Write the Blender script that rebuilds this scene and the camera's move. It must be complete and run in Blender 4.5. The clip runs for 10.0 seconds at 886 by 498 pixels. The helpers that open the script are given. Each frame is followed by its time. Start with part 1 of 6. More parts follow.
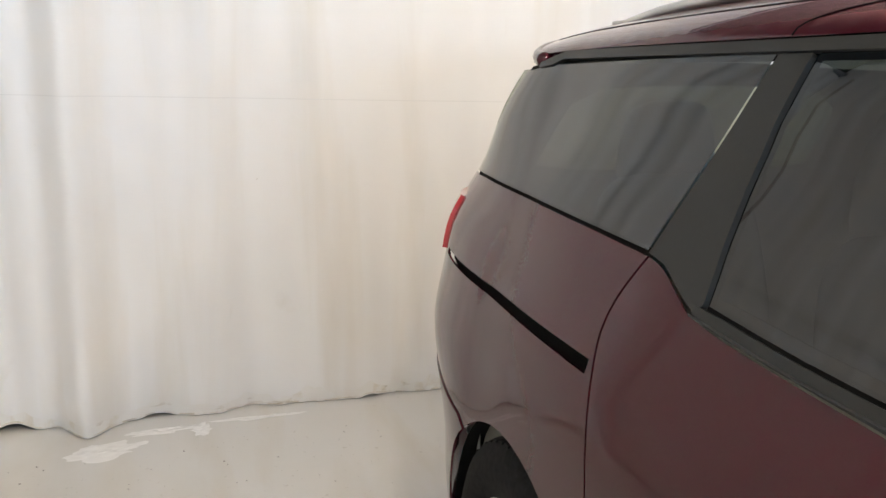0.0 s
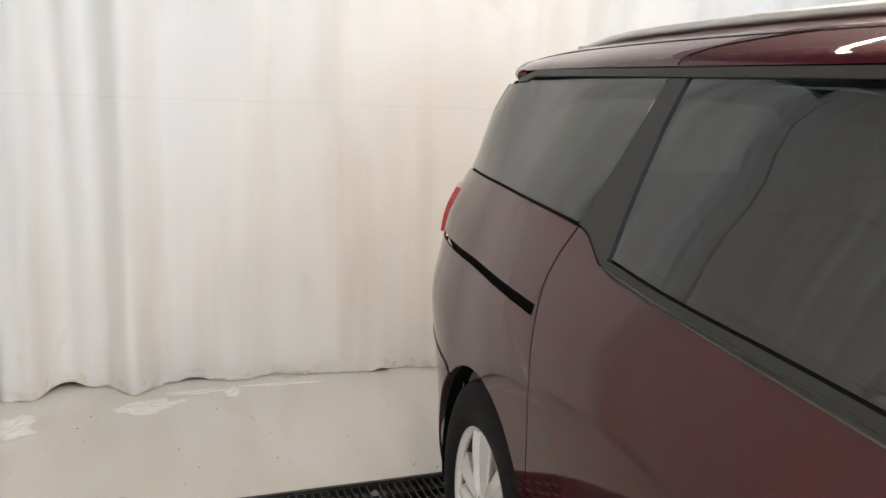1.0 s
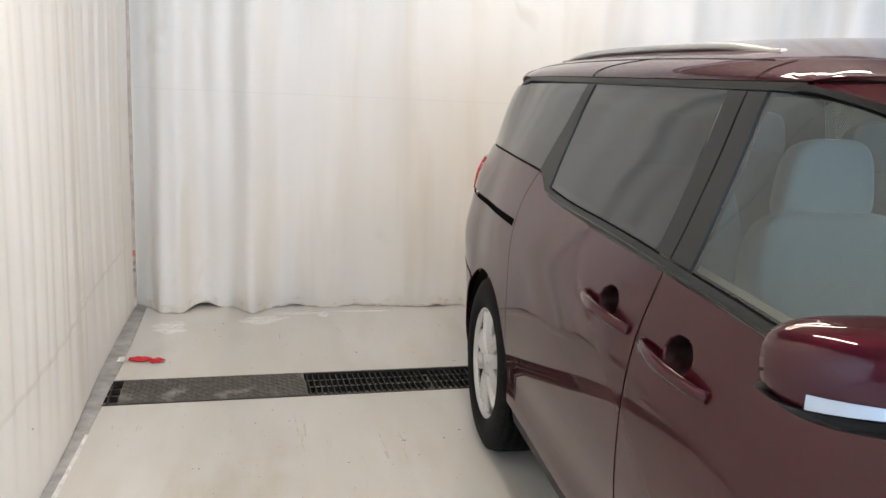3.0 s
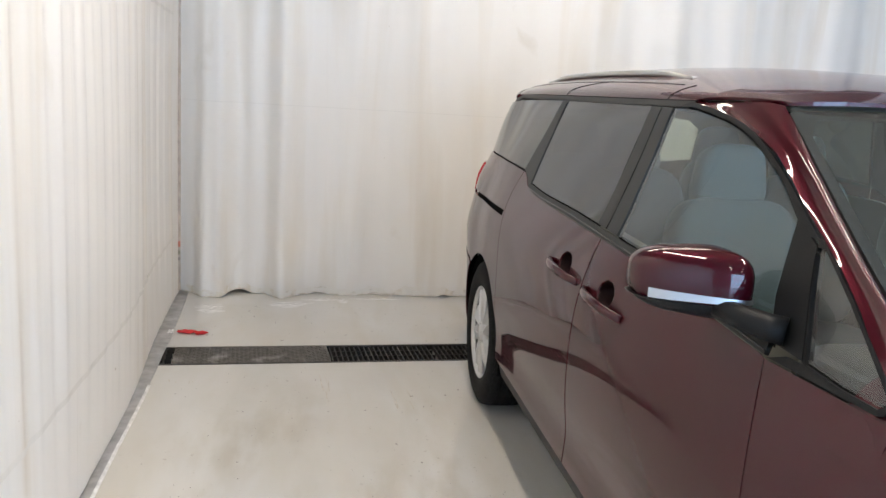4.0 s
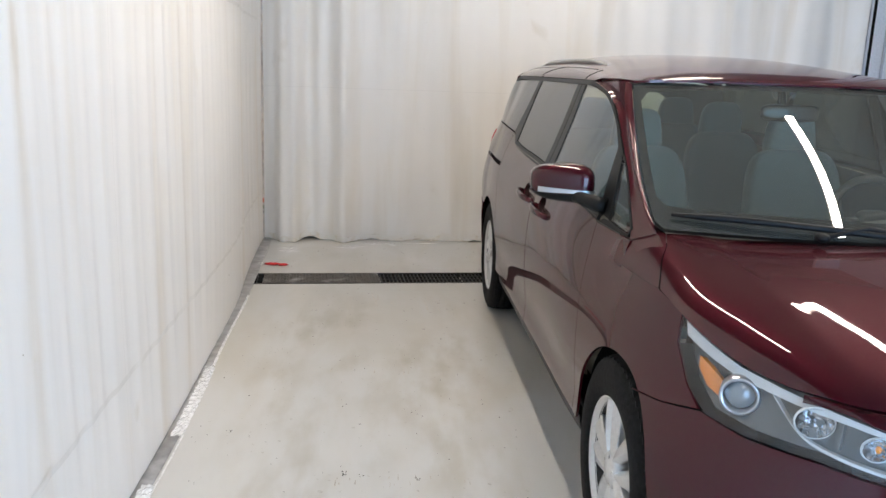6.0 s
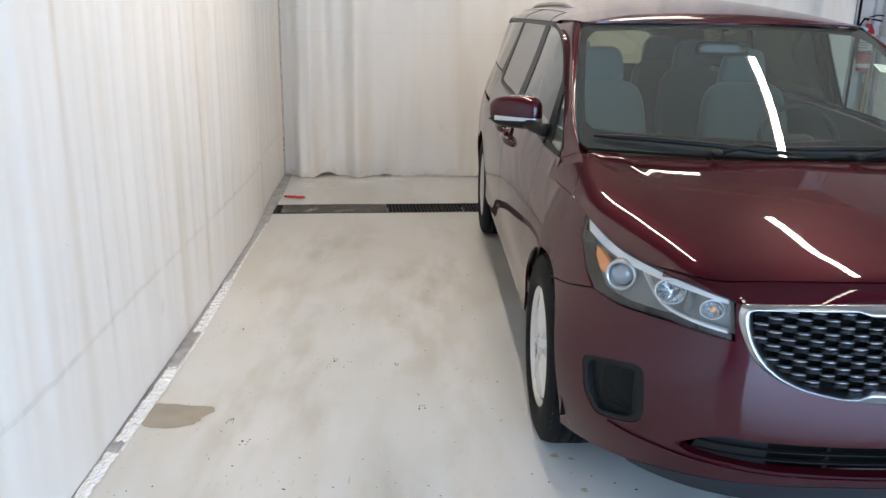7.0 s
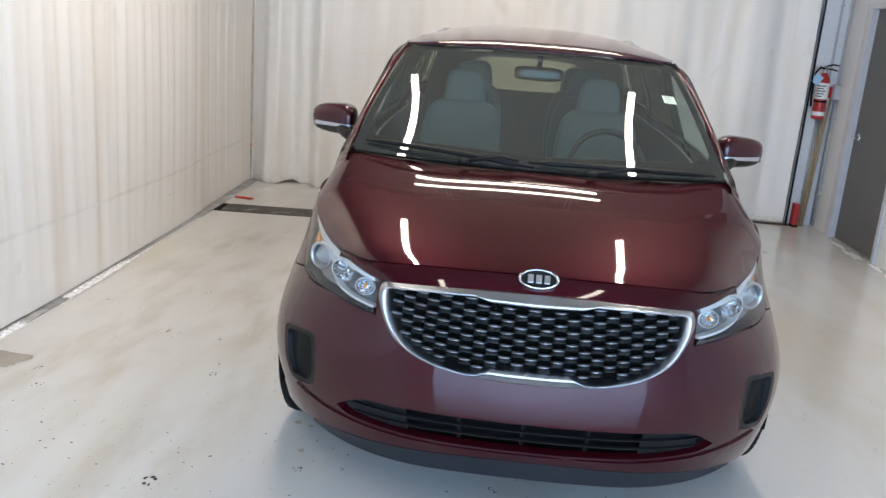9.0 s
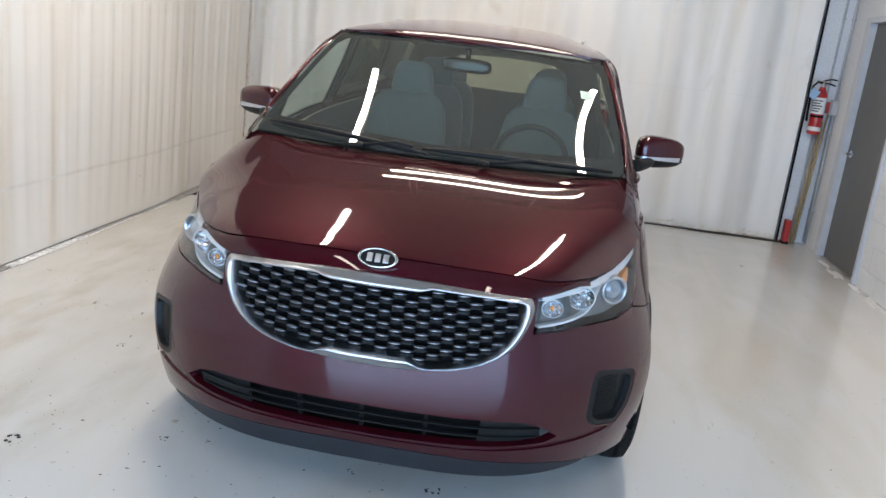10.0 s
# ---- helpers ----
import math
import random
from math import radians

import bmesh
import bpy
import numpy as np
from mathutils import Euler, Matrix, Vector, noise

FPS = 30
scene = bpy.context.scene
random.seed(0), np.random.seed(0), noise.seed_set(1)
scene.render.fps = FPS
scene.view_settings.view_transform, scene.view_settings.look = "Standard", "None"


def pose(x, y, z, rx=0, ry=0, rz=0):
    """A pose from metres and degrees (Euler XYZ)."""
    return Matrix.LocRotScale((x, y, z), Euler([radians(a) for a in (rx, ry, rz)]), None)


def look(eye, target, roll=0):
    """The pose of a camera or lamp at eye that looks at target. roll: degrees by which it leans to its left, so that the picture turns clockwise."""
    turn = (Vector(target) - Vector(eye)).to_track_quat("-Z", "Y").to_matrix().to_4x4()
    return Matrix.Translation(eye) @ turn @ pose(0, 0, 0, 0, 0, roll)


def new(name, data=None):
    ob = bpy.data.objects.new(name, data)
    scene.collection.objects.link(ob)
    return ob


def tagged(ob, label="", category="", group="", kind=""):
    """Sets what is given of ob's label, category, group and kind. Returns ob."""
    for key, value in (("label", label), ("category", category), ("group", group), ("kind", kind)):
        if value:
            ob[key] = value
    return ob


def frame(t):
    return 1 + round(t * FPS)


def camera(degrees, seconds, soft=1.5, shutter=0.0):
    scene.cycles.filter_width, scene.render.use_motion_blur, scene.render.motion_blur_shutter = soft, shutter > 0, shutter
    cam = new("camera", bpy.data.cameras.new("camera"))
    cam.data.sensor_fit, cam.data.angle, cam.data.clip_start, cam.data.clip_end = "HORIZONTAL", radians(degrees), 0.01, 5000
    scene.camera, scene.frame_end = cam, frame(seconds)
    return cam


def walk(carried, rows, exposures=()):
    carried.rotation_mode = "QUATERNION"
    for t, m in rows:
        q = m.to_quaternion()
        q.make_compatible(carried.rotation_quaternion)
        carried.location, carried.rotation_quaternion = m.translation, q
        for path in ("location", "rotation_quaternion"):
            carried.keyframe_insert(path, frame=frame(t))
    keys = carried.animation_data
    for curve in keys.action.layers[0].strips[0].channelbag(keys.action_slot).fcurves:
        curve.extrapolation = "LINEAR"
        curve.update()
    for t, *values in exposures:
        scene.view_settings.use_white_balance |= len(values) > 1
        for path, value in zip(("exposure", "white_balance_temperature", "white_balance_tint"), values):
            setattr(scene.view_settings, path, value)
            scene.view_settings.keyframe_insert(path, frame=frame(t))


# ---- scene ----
cam = camera(56.7, 10.0)
PATH = [
    (0, (-1.56, -0.015, 1.49), (-0.987, 1.857, 1.081), 1.4),
    (0.5, (-1.62, -0.248, 1.496), (-1.056, 1.628, 1.093), 1.7),
    (1, (-1.608, -0.488, 1.505), (-1.089, 1.403, 1.111), 2.5),
    (1.5, (-1.581, -0.756, 1.496), (-1.169, 1.158, 1.089), 3.0),
    (2, (-1.646, -1.094, 1.485), (-1.261, 0.823, 1.061), 2.7),
    (2.5, (-1.677, -1.415, 1.523), (-1.316, 0.507, 1.103), 2.7),
    (4, (-1.772, -2.469, 1.533), (-1.468, -0.528, 1.162), 3.6),
    (4.5, (-1.705, -2.816, 1.534), (-1.427, -0.869, 1.173), 3.7),
    (5, (-1.752, -3.23, 1.524), (-1.518, -1.279, 1.153), 2.7),
    (5.5, (-1.714, -3.603, 1.553), (-1.519, -1.648, 1.178), 2.8),
    (7, (-1.408, -4.541, 1.607), (-1.35, -2.621, 1.047), 1.1),
    (7.5, (-1.104, -4.72, 1.608), (-1.065, -2.797, 1.06), 3.0),
    (8, (-0.823, -4.744, 1.59), (-0.806, -2.816, 1.058), 3.9),
    (8.5, (-0.508, -4.799, 1.584), (-0.588, -2.867, 1.07), 3.5),
    (9, (-0.158, -4.892, 1.595), (-0.274, -2.958, 1.099), 4.5),
    (9.5, (0.165, -4.847, 1.579), (0.035, -2.913, 1.085), 6.2),
    (10, (0.483, -4.839, 1.566), (0.257, -2.913, 1.077), 6.8),
]
EXPOSURE, LAMP, DAYLIGHT = 0.35, 64.0, 7.2
walk(cam, [(t, look(eye, target, roll)) for t, eye, target, roll in PATH], [(0.0, EXPOSURE + .47, 6760, 10), (2.5, EXPOSURE + .43, 6720, 10), (5.0, EXPOSURE + .10, 6600, 10), (6.5, EXPOSURE + .03, 6640, 10), (8.0, EXPOSURE + .02, 6750, 10), (10.0, EXPOSURE + .04, 6770, 10)])

# ---- world, sun, exposure ----
world = bpy.data.worlds.new("world")
scene.world = world
world.use_nodes = True
world.node_tree.nodes["Background"].inputs[0].default_value = (0.75, 0.85, 1.0, 1)
world.node_tree.nodes["Background"].inputs[1].default_value = 0.15


# ---- materials ----
def mat(name, color, rough=0.5, metal=0.0, coat=0.0, spec=0.5, grain=0.0, grain_scale=30.0, bump=0.0, bump_scale=200.0, stain=None, stain_scale=1.5, stain_at=0.62, emit=0.0, sheen=0.0, per_piece=0.0):
    """Principled material with grain at a fine scale, stains at a coarse one and bump."""
    m = bpy.data.materials.new(name)
    m.use_nodes = True
    nt = m.node_tree
    b = nt.nodes["Principled BSDF"]
    b.inputs["Base Color"].default_value = (*color, 1)
    b.inputs["Roughness"].default_value = rough
    b.inputs["Metallic"].default_value = metal
    b.inputs["Coat Weight"].default_value = coat
    b.inputs["Coat Roughness"].default_value = 0.03
    b.inputs["Specular IOR Level"].default_value = spec
    b.inputs["Sheen Weight"].default_value = sheen
    if emit:
        b.inputs["Emission Color"].default_value = (*color, 1)
        b.inputs["Emission Strength"].default_value = emit
    co = nt.nodes.new("ShaderNodeTexCoord").outputs["Object"]
    out = None

    def noise_at(scale, detail=4):
        n = nt.nodes.new("ShaderNodeTexNoise")
        n.inputs["Scale"].default_value, n.inputs["Detail"].default_value = scale, detail
        nt.links.new(co, n.inputs["Vector"])
        return n.outputs["Fac"]

    def mixed(fac, a, c, lo, hi):
        r = nt.nodes.new("ShaderNodeMapRange")
        r.inputs["From Min"].default_value, r.inputs["From Max"].default_value = lo, hi
        nt.links.new(fac, r.inputs["Value"])
        x = nt.nodes.new("ShaderNodeMix")
        x.data_type = "RGBA"
        nt.links.new(r.outputs[0], x.inputs["Factor"])
        for socket, v in ((x.inputs[6], a), (x.inputs[7], c)):
            if isinstance(v, tuple):
                socket.default_value = (*v, 1)
            else:
                nt.links.new(v, socket)
        return x.outputs[2]

    if grain:
        out = mixed(noise_at(grain_scale), tuple(c * (1 - grain) for c in color), tuple(min(1, c * (1 + grain)) for c in color), 0.3, 0.7)
    if stain:
        out = mixed(noise_at(stain_scale, 8), out or color, stain, stain_at, stain_at + 0.2)
    if per_piece:
        info = nt.nodes.new("ShaderNodeObjectInfo")
        out = mixed(info.outputs["Random"], tuple(c * (1 - per_piece) for c in color), out or tuple(min(1, c * (1 + per_piece)) for c in color), 0, 1)
    if out:
        nt.links.new(out, b.inputs["Base Color"])
    if bump:
        bn = nt.nodes.new("ShaderNodeBump")
        bn.inputs["Strength"].default_value, bn.inputs["Distance"].default_value = bump, 0.002
        nt.links.new(noise_at(bump_scale), bn.inputs["Height"])
        nt.links.new(bn.outputs[0], b.inputs["Normal"])
    return m


def glass(name, tint, gloss=1.0, edge=0.08, veil=0.0):
    """A single pane: clear with a tint, mirroring more at flat angles, the same from both sides."""
    m = bpy.data.materials.new(name)
    m.use_nodes = True
    nt = m.node_tree
    nt.nodes.clear()
    o, mix = nt.nodes.new("ShaderNodeOutputMaterial"), nt.nodes.new("ShaderNodeMixShader")
    t, g = nt.nodes.new("ShaderNodeBsdfTransparent"), nt.nodes.new("ShaderNodeBsdfGlossy")
    facing, power, span = nt.nodes.new("ShaderNodeLayerWeight"), nt.nodes.new("ShaderNodeMath"), nt.nodes.new("ShaderNodeMapRange")
    facing.inputs["Blend"].default_value = 0.5
    power.operation = "POWER"
    power.inputs[1].default_value = 5.0
    nt.links.new(facing.outputs["Facing"], power.inputs[0])
    span.inputs["To Min"].default_value = edge
    nt.links.new(power.outputs[0], span.inputs["Value"])
    t.inputs["Color"].default_value, g.inputs["Roughness"].default_value = (*tint, 1), 0.015
    g.inputs["Color"].default_value = (gloss, gloss, gloss, 1)
    nt.links.new(span.outputs[0], mix.inputs[0])
    # a pale diffuse share paints in the milky haze of reflections on the pane
    film, haze = nt.nodes.new("ShaderNodeMixShader"), nt.nodes.new("ShaderNodeBsdfDiffuse")
    haze.inputs["Color"].default_value = (0.70, 0.78, 0.76, 1)
    film.inputs[0].default_value = veil
    nt.links.new(t.outputs[0], film.inputs[1])
    nt.links.new(haze.outputs[0], film.inputs[2])
    nt.links.new(film.outputs[0], mix.inputs[1])
    nt.links.new(g.outputs[0], mix.inputs[2])
    nt.links.new(mix.outputs[0], o.inputs[0])
    return m


def two_noise(name, color, rough, streak, streak_scale, streak_at, blot, blot_scale, blot_at, speck=None, speck_scale=60.0, speck_at=0.70, coat=0.0, bump=0.2, bump_scale=12.0, gloss_vary=0.1):
    """A large surface: streaks, blots and specks over a plain colour, with uneven gloss and a soft relief."""
    m = mat(name, color, rough, coat=coat)
    nt = m.node_tree
    b = nt.nodes["Principled BSDF"]
    co = nt.nodes.new("ShaderNodeTexCoord").outputs["Object"]

    def field(scale, detail=6, distort=0.0):
        mp = nt.nodes.new("ShaderNodeMapping")
        mp.inputs["Scale"].default_value = scale
        nt.links.new(co, mp.inputs["Vector"])
        n = nt.nodes.new("ShaderNodeTexNoise")
        n.inputs["Scale"].default_value, n.inputs["Detail"].default_value, n.inputs["Distortion"].default_value = 1.0, detail, distort
        nt.links.new(mp.outputs[0], n.inputs["Vector"])
        return n.outputs["Fac"]

    def ramp(fac, lo, hi, a=0.0, c=1.0):
        r = nt.nodes.new("ShaderNodeMapRange")
        r.inputs["From Min"].default_value, r.inputs["From Max"].default_value = lo, hi
        r.inputs["To Min"].default_value, r.inputs["To Max"].default_value = a, c
        nt.links.new(fac, r.inputs["Value"])
        return r.outputs[0]

    out = None
    layers = [(streak, streak_scale, streak_at, 0.22, 6), (blot, blot_scale, blot_at, 0.16, 9)]
    if speck:
        layers.append((speck, (speck_scale,) * 3, speck_at, 0.03, 2))
    for tint, scale, at, soft, detail in layers:
        x = nt.nodes.new("ShaderNodeMix")
        x.data_type = "RGBA"
        nt.links.new(ramp(field(scale, detail, 0.6), at, at + soft), x.inputs["Factor"])
        if out is None:
            x.inputs[6].default_value = (*color, 1)
        else:
            nt.links.new(out, x.inputs[6])
        x.inputs[7].default_value = (*tint, 1)
        out = x.outputs[2]
    nt.links.new(out, b.inputs["Base Color"])
    nt.links.new(ramp(field((3, 3, 3)), 0.3, 0.7, rough - gloss_vary, rough + gloss_vary), b.inputs["Roughness"])
    bn = nt.nodes.new("ShaderNodeBump")
    bn.inputs["Strength"].default_value, bn.inputs["Distance"].default_value = bump, 0.004
    nt.links.new(field((bump_scale,) * 3), bn.inputs["Height"])
    nt.links.new(bn.outputs[0], b.inputs["Normal"])
    return m


PAINT = mat("paint_dark_red", (0.049, 0.0033, 0.0082), 0.42, 0.5, coat=0.92, spec=0.0, grain=0.04, grain_scale=300, bump=0.03, bump_scale=6)
# darkened body red for the shaded hollows behind the door handles
HANDLE_SHADE = mat("dark_red_handle_shade", (0.010, 0.0018, 0.0025), 0.62, spec=0.12, grain=0.1, grain_scale=200)
GLOSS_BLACK = mat("gloss_black_trim", (0.008, 0.008, 0.009), 0.15, coat=0.3)
PILLAR = mat("pillar_dark_film", (0.020, 0.021, 0.020), 0.42, spec=0.28, grain=0.04, grain_scale=120)
TRIM = mat("grey_black_plastic", (0.008, 0.0085, 0.009), 0.45, spec=0.22, grain=0.25, grain_scale=300, bump=0.15, bump_scale=700)
DAM = mat("grey_lip_plastic", (0.016, 0.018, 0.023), 0.48, spec=0.3, grain=0.25, grain_scale=200, bump=0.2, bump_scale=700)
DARK = mat("dark_void", (0.004, 0.004, 0.004), 0.9, spec=0.1)
DASH = mat("dark_dash_plastic", (0.040, 0.042, 0.040), 0.7, spec=0.3, grain=0.2, grain_scale=200)
CHROME = mat("chrome", (0.78, 0.79, 0.80), 0.10, 1.0)
SATIN = mat("satin_chrome", (0.52, 0.53, 0.55), 0.30, 1.0)
RAIL = mat("silver_rail", (0.58, 0.58, 0.57), 0.38, 0.85)
ALLOY = mat("silver_alloy", (0.66, 0.66, 0.655), 0.28, 0.6, coat=0.5, grain=0.06, grain_scale=80)
RUBBER = mat("tyre_rubber", (0.009, 0.009, 0.0095), 0.7, spec=0.12, grain=0.5, grain_scale=60, bump=0.25, bump_scale=400)
LENS_RED = mat("tail_lens_red", (0.60, 0.05, 0.06), 0.12, coat=1.0)
AMBER = mat("amber_reflector", (0.85, 0.26, 0.02), 0.2, coat=1.0)
LAMP_BOWL = mat("lamp_housing_dark", (0.15, 0.155, 0.150), 0.35, 0.2)
LAMP_WHITE = mat("lamp_light_guide", (0.64, 0.64, 0.62), 0.25, coat=0.6)
SEAT = mat("grey_seat_cloth", (0.20, 0.245, 0.235), 0.9, grain=0.10, grain_scale=120, bump=0.1, bump_scale=300, sheen=0.3)
CABIN = mat("cabin_grey_plastic", (0.16, 0.158, 0.135), 0.65, grain=0.05, grain_scale=200)
CABIN_LIGHT = mat("cabin_beige_lining", (0.58, 0.55, 0.47), 0.85, grain=0.08, grain_scale=150)
GLASS_CLEAR = glass("clear_glass", (0.80, 0.88, 0.86), veil=0.04)
GLASS_SCREEN = glass("windscreen_glass", (0.62, 0.70, 0.65), edge=0.075, veil=0.05)
GLASS_DARK = glass("privacy_glass", (0.055, 0.064, 0.054), edge=0.088)
GLASS_REAR = glass("rear_glass", (0.50, 0.52, 0.42))
GLASS_LAMP = glass("lamp_cover_glass", (0.90, 0.92, 0.94), edge=0.07)


# ---- mesh helpers ----
def thing(name, label, category, group="", kind="", at=(0, 0, 0)):
    ob = new(name)
    ob.location = at
    return tagged(ob, label, category, group, kind)


def mesh_ob(name, verts, faces, material, parent=None, label="", smooth=True, normals=None):
    me = bpy.data.meshes.new(name)
    me.from_pydata([tuple(map(float, v)) for v in verts], [], [tuple(map(int, f)) for f in faces])
    if smooth:
        me.polygons.foreach_set("use_smooth", [True] * len(me.polygons))
    if normals is not None:
        me.normals_split_custom_set_from_vertices([tuple(map(float, n)) for n in normals])
    me.materials.append(material)
    ob = new(name, me)
    if parent:
        ob.parent = parent
    if label:
        ob["label"] = label
    return ob


def part(name, bm, material, parent=None, label="", smooth=None):
    me = bpy.data.meshes.new(name)
    bmesh.ops.recalc_face_normals(bm, faces=bm.faces)
    bm.to_mesh(me)
    bm.free()
    if smooth:
        me.polygons.foreach_set("use_smooth", [True] * len(me.polygons))
        me.set_sharp_from_angle(angle=radians(smooth))
    me.materials.append(material)
    ob = new(name, me)
    if parent:
        ob.parent = parent
    if label:
        ob["label"] = label
    return ob


def box(bm, x0, x1, y0, y1, z0, z1, bevel=0.0, m=None, seg=2):
    got = bmesh.ops.create_cube(bm, size=1, matrix=Matrix.Translation(((x0 + x1) / 2, (y0 + y1) / 2, (z0 + z1) / 2)) @ Matrix.Diagonal((x1 - x0, y1 - y0, z1 - z0, 1)))
    vs = got["verts"]
    if bevel:
        es = list({e for v in vs for e in v.link_edges})
        got = bmesh.ops.bevel(bm, geom=es, offset=bevel, segments=seg, affect="EDGES", profile=0.5)
        vs = [v for v in got["verts"] if v.is_valid]
        vs = list({v for f in got["faces"] for v in f.verts} | set(vs))
    if m is not None:
        bmesh.ops.transform(bm, matrix=m, verts=vs)
    return bm


def tube(points, r, n=8, cap=True):
    """Vertices and faces of a round bar along points."""
    pts = [Vector(p) for p in points]
    vs, fs = [], []
    for i, p in enumerate(pts):
        d = (pts[min(i + 1, len(pts) - 1)] - pts[max(i - 1, 0)]).normalized()
        a = d.cross(Vector((0, 0, 1)) if abs(d.z) < 0.9 else Vector((0, 1, 0))).normalized()
        b = d.cross(a)
        rr = r[i] if isinstance(r, (list, tuple)) else r
        vs += [p + rr * (math.cos(k * math.tau / n) * a + math.sin(k * math.tau / n) * b) for k in range(n)]
    for i in range(len(pts) - 1):
        fs += [(i * n + k, i * n + (k + 1) % n, (i + 1) * n + (k + 1) % n, (i + 1) * n + k) for k in range(n)]
    if cap:
        fs += [tuple(range(n))[::-1], tuple((len(pts) - 1) * n + k for k in range(n))]
    return vs, fs


def lathe(profile, n=48, axis="x"):
    """A turned shape: profile rows of (along, radius)."""
    vs, fs = [], []
    for a, r in profile:
        for k in range(n):
            c, s = r * math.cos(k * math.tau / n), r * math.sin(k * math.tau / n)
            vs.append((a, c, s) if axis == "x" else (c, s, a))
    for i in range(len(profile) - 1):
        fs += [(i * n + k, i * n + (k + 1) % n, (i + 1) * n + (k + 1) % n, (i + 1) * n + k) for k in range(n)]
    return vs, fs



from mathutils.geometry import delaunay_2d_cdt
# ---- body surface: half-width net, polar round the nose and the tail, straight along the sides
NOSE, TAIL, STEP = -1.45, 1.75, 0.0162
U_TAIL = 90 + (TAIL - NOSE) / STEP
BODY_Z = [.18, .36, .45, .55, .70, .82, .97, 1.10, 1.20, 1.30, 1.42, 1.55, 1.62]
NOSE_U = [0, 10, 20, 30, 40, 50, 60, 70, 80]
SIDE_Y = [-1.45, -1.0, -.5, 0, .6, 1.1, 1.5]
TAIL_U = [0, 15, 30, 45, 60, 75, 90]
NOSE_R = [
    ".955 .968 1.0 1.025 1.035 1.035 1.025 .995 .955",
    "1.02 1.032 1.062 1.087 1.098 1.094 1.072 1.032 .988",
    "1.03 1.043 1.074 1.1 1.109 1.103 1.083 1.040 .995",
    "1.02 1.035 1.068 1.097 1.107 1.099 1.075 1.032 .991",
    "1.005 1.018 1.05 1.077 1.07 1.048 1.019 .987 .962",
    ".98 .992 1.026 1.055 1.03 .993 .967 .943 .93",
    ".90 .91 .94 .965 .95 .93 .92 .905 .89",
    ".82 .83 .85 .87 .88 .87 .86 .85 .846",
    ".78 .79 .81 .83 .84 .83 .82 .815 .81",
    ".74 .75 .77 .79 .80 .79 .78 .777 .775",
    ".70 .71 .73 .75 .75 .74 .735 .73 .73",
    ".64 .65 .67 .69 .69 .68 .675 .67 .67",
    ".60 .61 .63 .65 .65 .64 .635 .63 .63"]
SIDE_X = [
    ".905 .90 .90 .90 .90 .90 .90",
    ".96 .951 .949 .950 .950 .951 .957",
    ".966 .951 .944 .945 .945 .949 .965",
    ".967 .959 .955 .955 .955 .958 .97",
    ".952 .957 .963 .963 .963 .962 .965",
    ".93 .945 .957 .96 .96 .96 .958",
    ".885 .905 .928 .938 .942 .945 .942",
    ".845 .857 .883 .895 .899 .902 .9",
    ".81 .826 .849 .853 .857 .864 .868",
    ".775 .793 .816 .815 .819 .828 .834",
    ".73 .75 .775 .772 .776 .784 .788",
    ".67 .70 .730 .727 .731 .738 .740",
    ".63 .665 .695 .692 .696 .703 .703"]
TAIL_R = [
    ".895 .90 .925 .94 .86 .80 .77",
    ".952 .943 .968 .99 .92 .85 .82",
    ".960 .948 .972 .998 .935 .865 .84",
    ".962 .953 .982 1.01 .94 .87 .845",
    ".96 .970 1.008 1.03 .94 .86 .835",
    ".952 .975 1.02 1.03 .92 .845 .82",
    ".932 .95 .995 1.015 .89 .815 .79",
    ".89 .912 .970 .985 .86 .77 .745",
    ".858 .870 .920 .935 .80 .71 .685",
    ".824 .840 .876 .848 .715 .63 .605",
    ".78 .805 .828 .742 .59 .51 .49",
    ".735 .752 .722 .585 .45 .385 .365",
    ".70 .70 .63 .48 .37 .33 .31"]


class Spline:
    """Natural cubic through knots; the values may be rows of columns."""
    def __init__(self, knots, values=None):
        self.t = t = np.array(knots, float)
        n, h = len(t), np.diff(t)
        a, b = np.eye(n), np.zeros((n, n))
        for i in range(1, n - 1):
            a[i, i - 1:i + 2] = h[i - 1], 2 * (h[i - 1] + h[i]), h[i]
            b[i, i - 1:i + 2] = 6 / h[i - 1], -6 / h[i - 1] - 6 / h[i], 6 / h[i]
        self.bend = np.linalg.solve(a, b)
        self.v = None if values is None else np.array(values, float)

    def __call__(self, x, v=None):
        v = self.v if v is None else v
        x = np.clip(np.asarray(x, float), self.t[0], self.t[-1])
        i = np.clip(np.searchsorted(self.t, x) - 1, 0, len(self.t) - 2)
        m, h = self.bend @ v, self.t[i + 1] - self.t[i]
        a, b = (self.t[i + 1] - x) / h, (x - self.t[i]) / h
        pick = (lambda w, k: w[k, np.arange(len(x))]) if v.ndim == 2 else (lambda w, k: w[k])
        return a * pick(v, i) + b * pick(v, i + 1) + ((a**3 - a) * pick(m, i) + (b**3 - b) * pick(m, i + 1)) * h * h / 6


ROWS_U = NOSE_U + [90 + (y - NOSE) / STEP for y in SIDE_Y] + [U_TAIL + u for u in TAIL_U]
NET = [[float(v) for v in (a + " " + b + " " + c).split()] for a, b, c in zip(NOSE_R, SIDE_X, TAIL_R)]
ALONG = [Spline(ROWS_U, row) for row in NET]
UP = Spline(BODY_Z)


def half(u, z):
    return UP(z, np.array([row(u) for row in ALONG]))


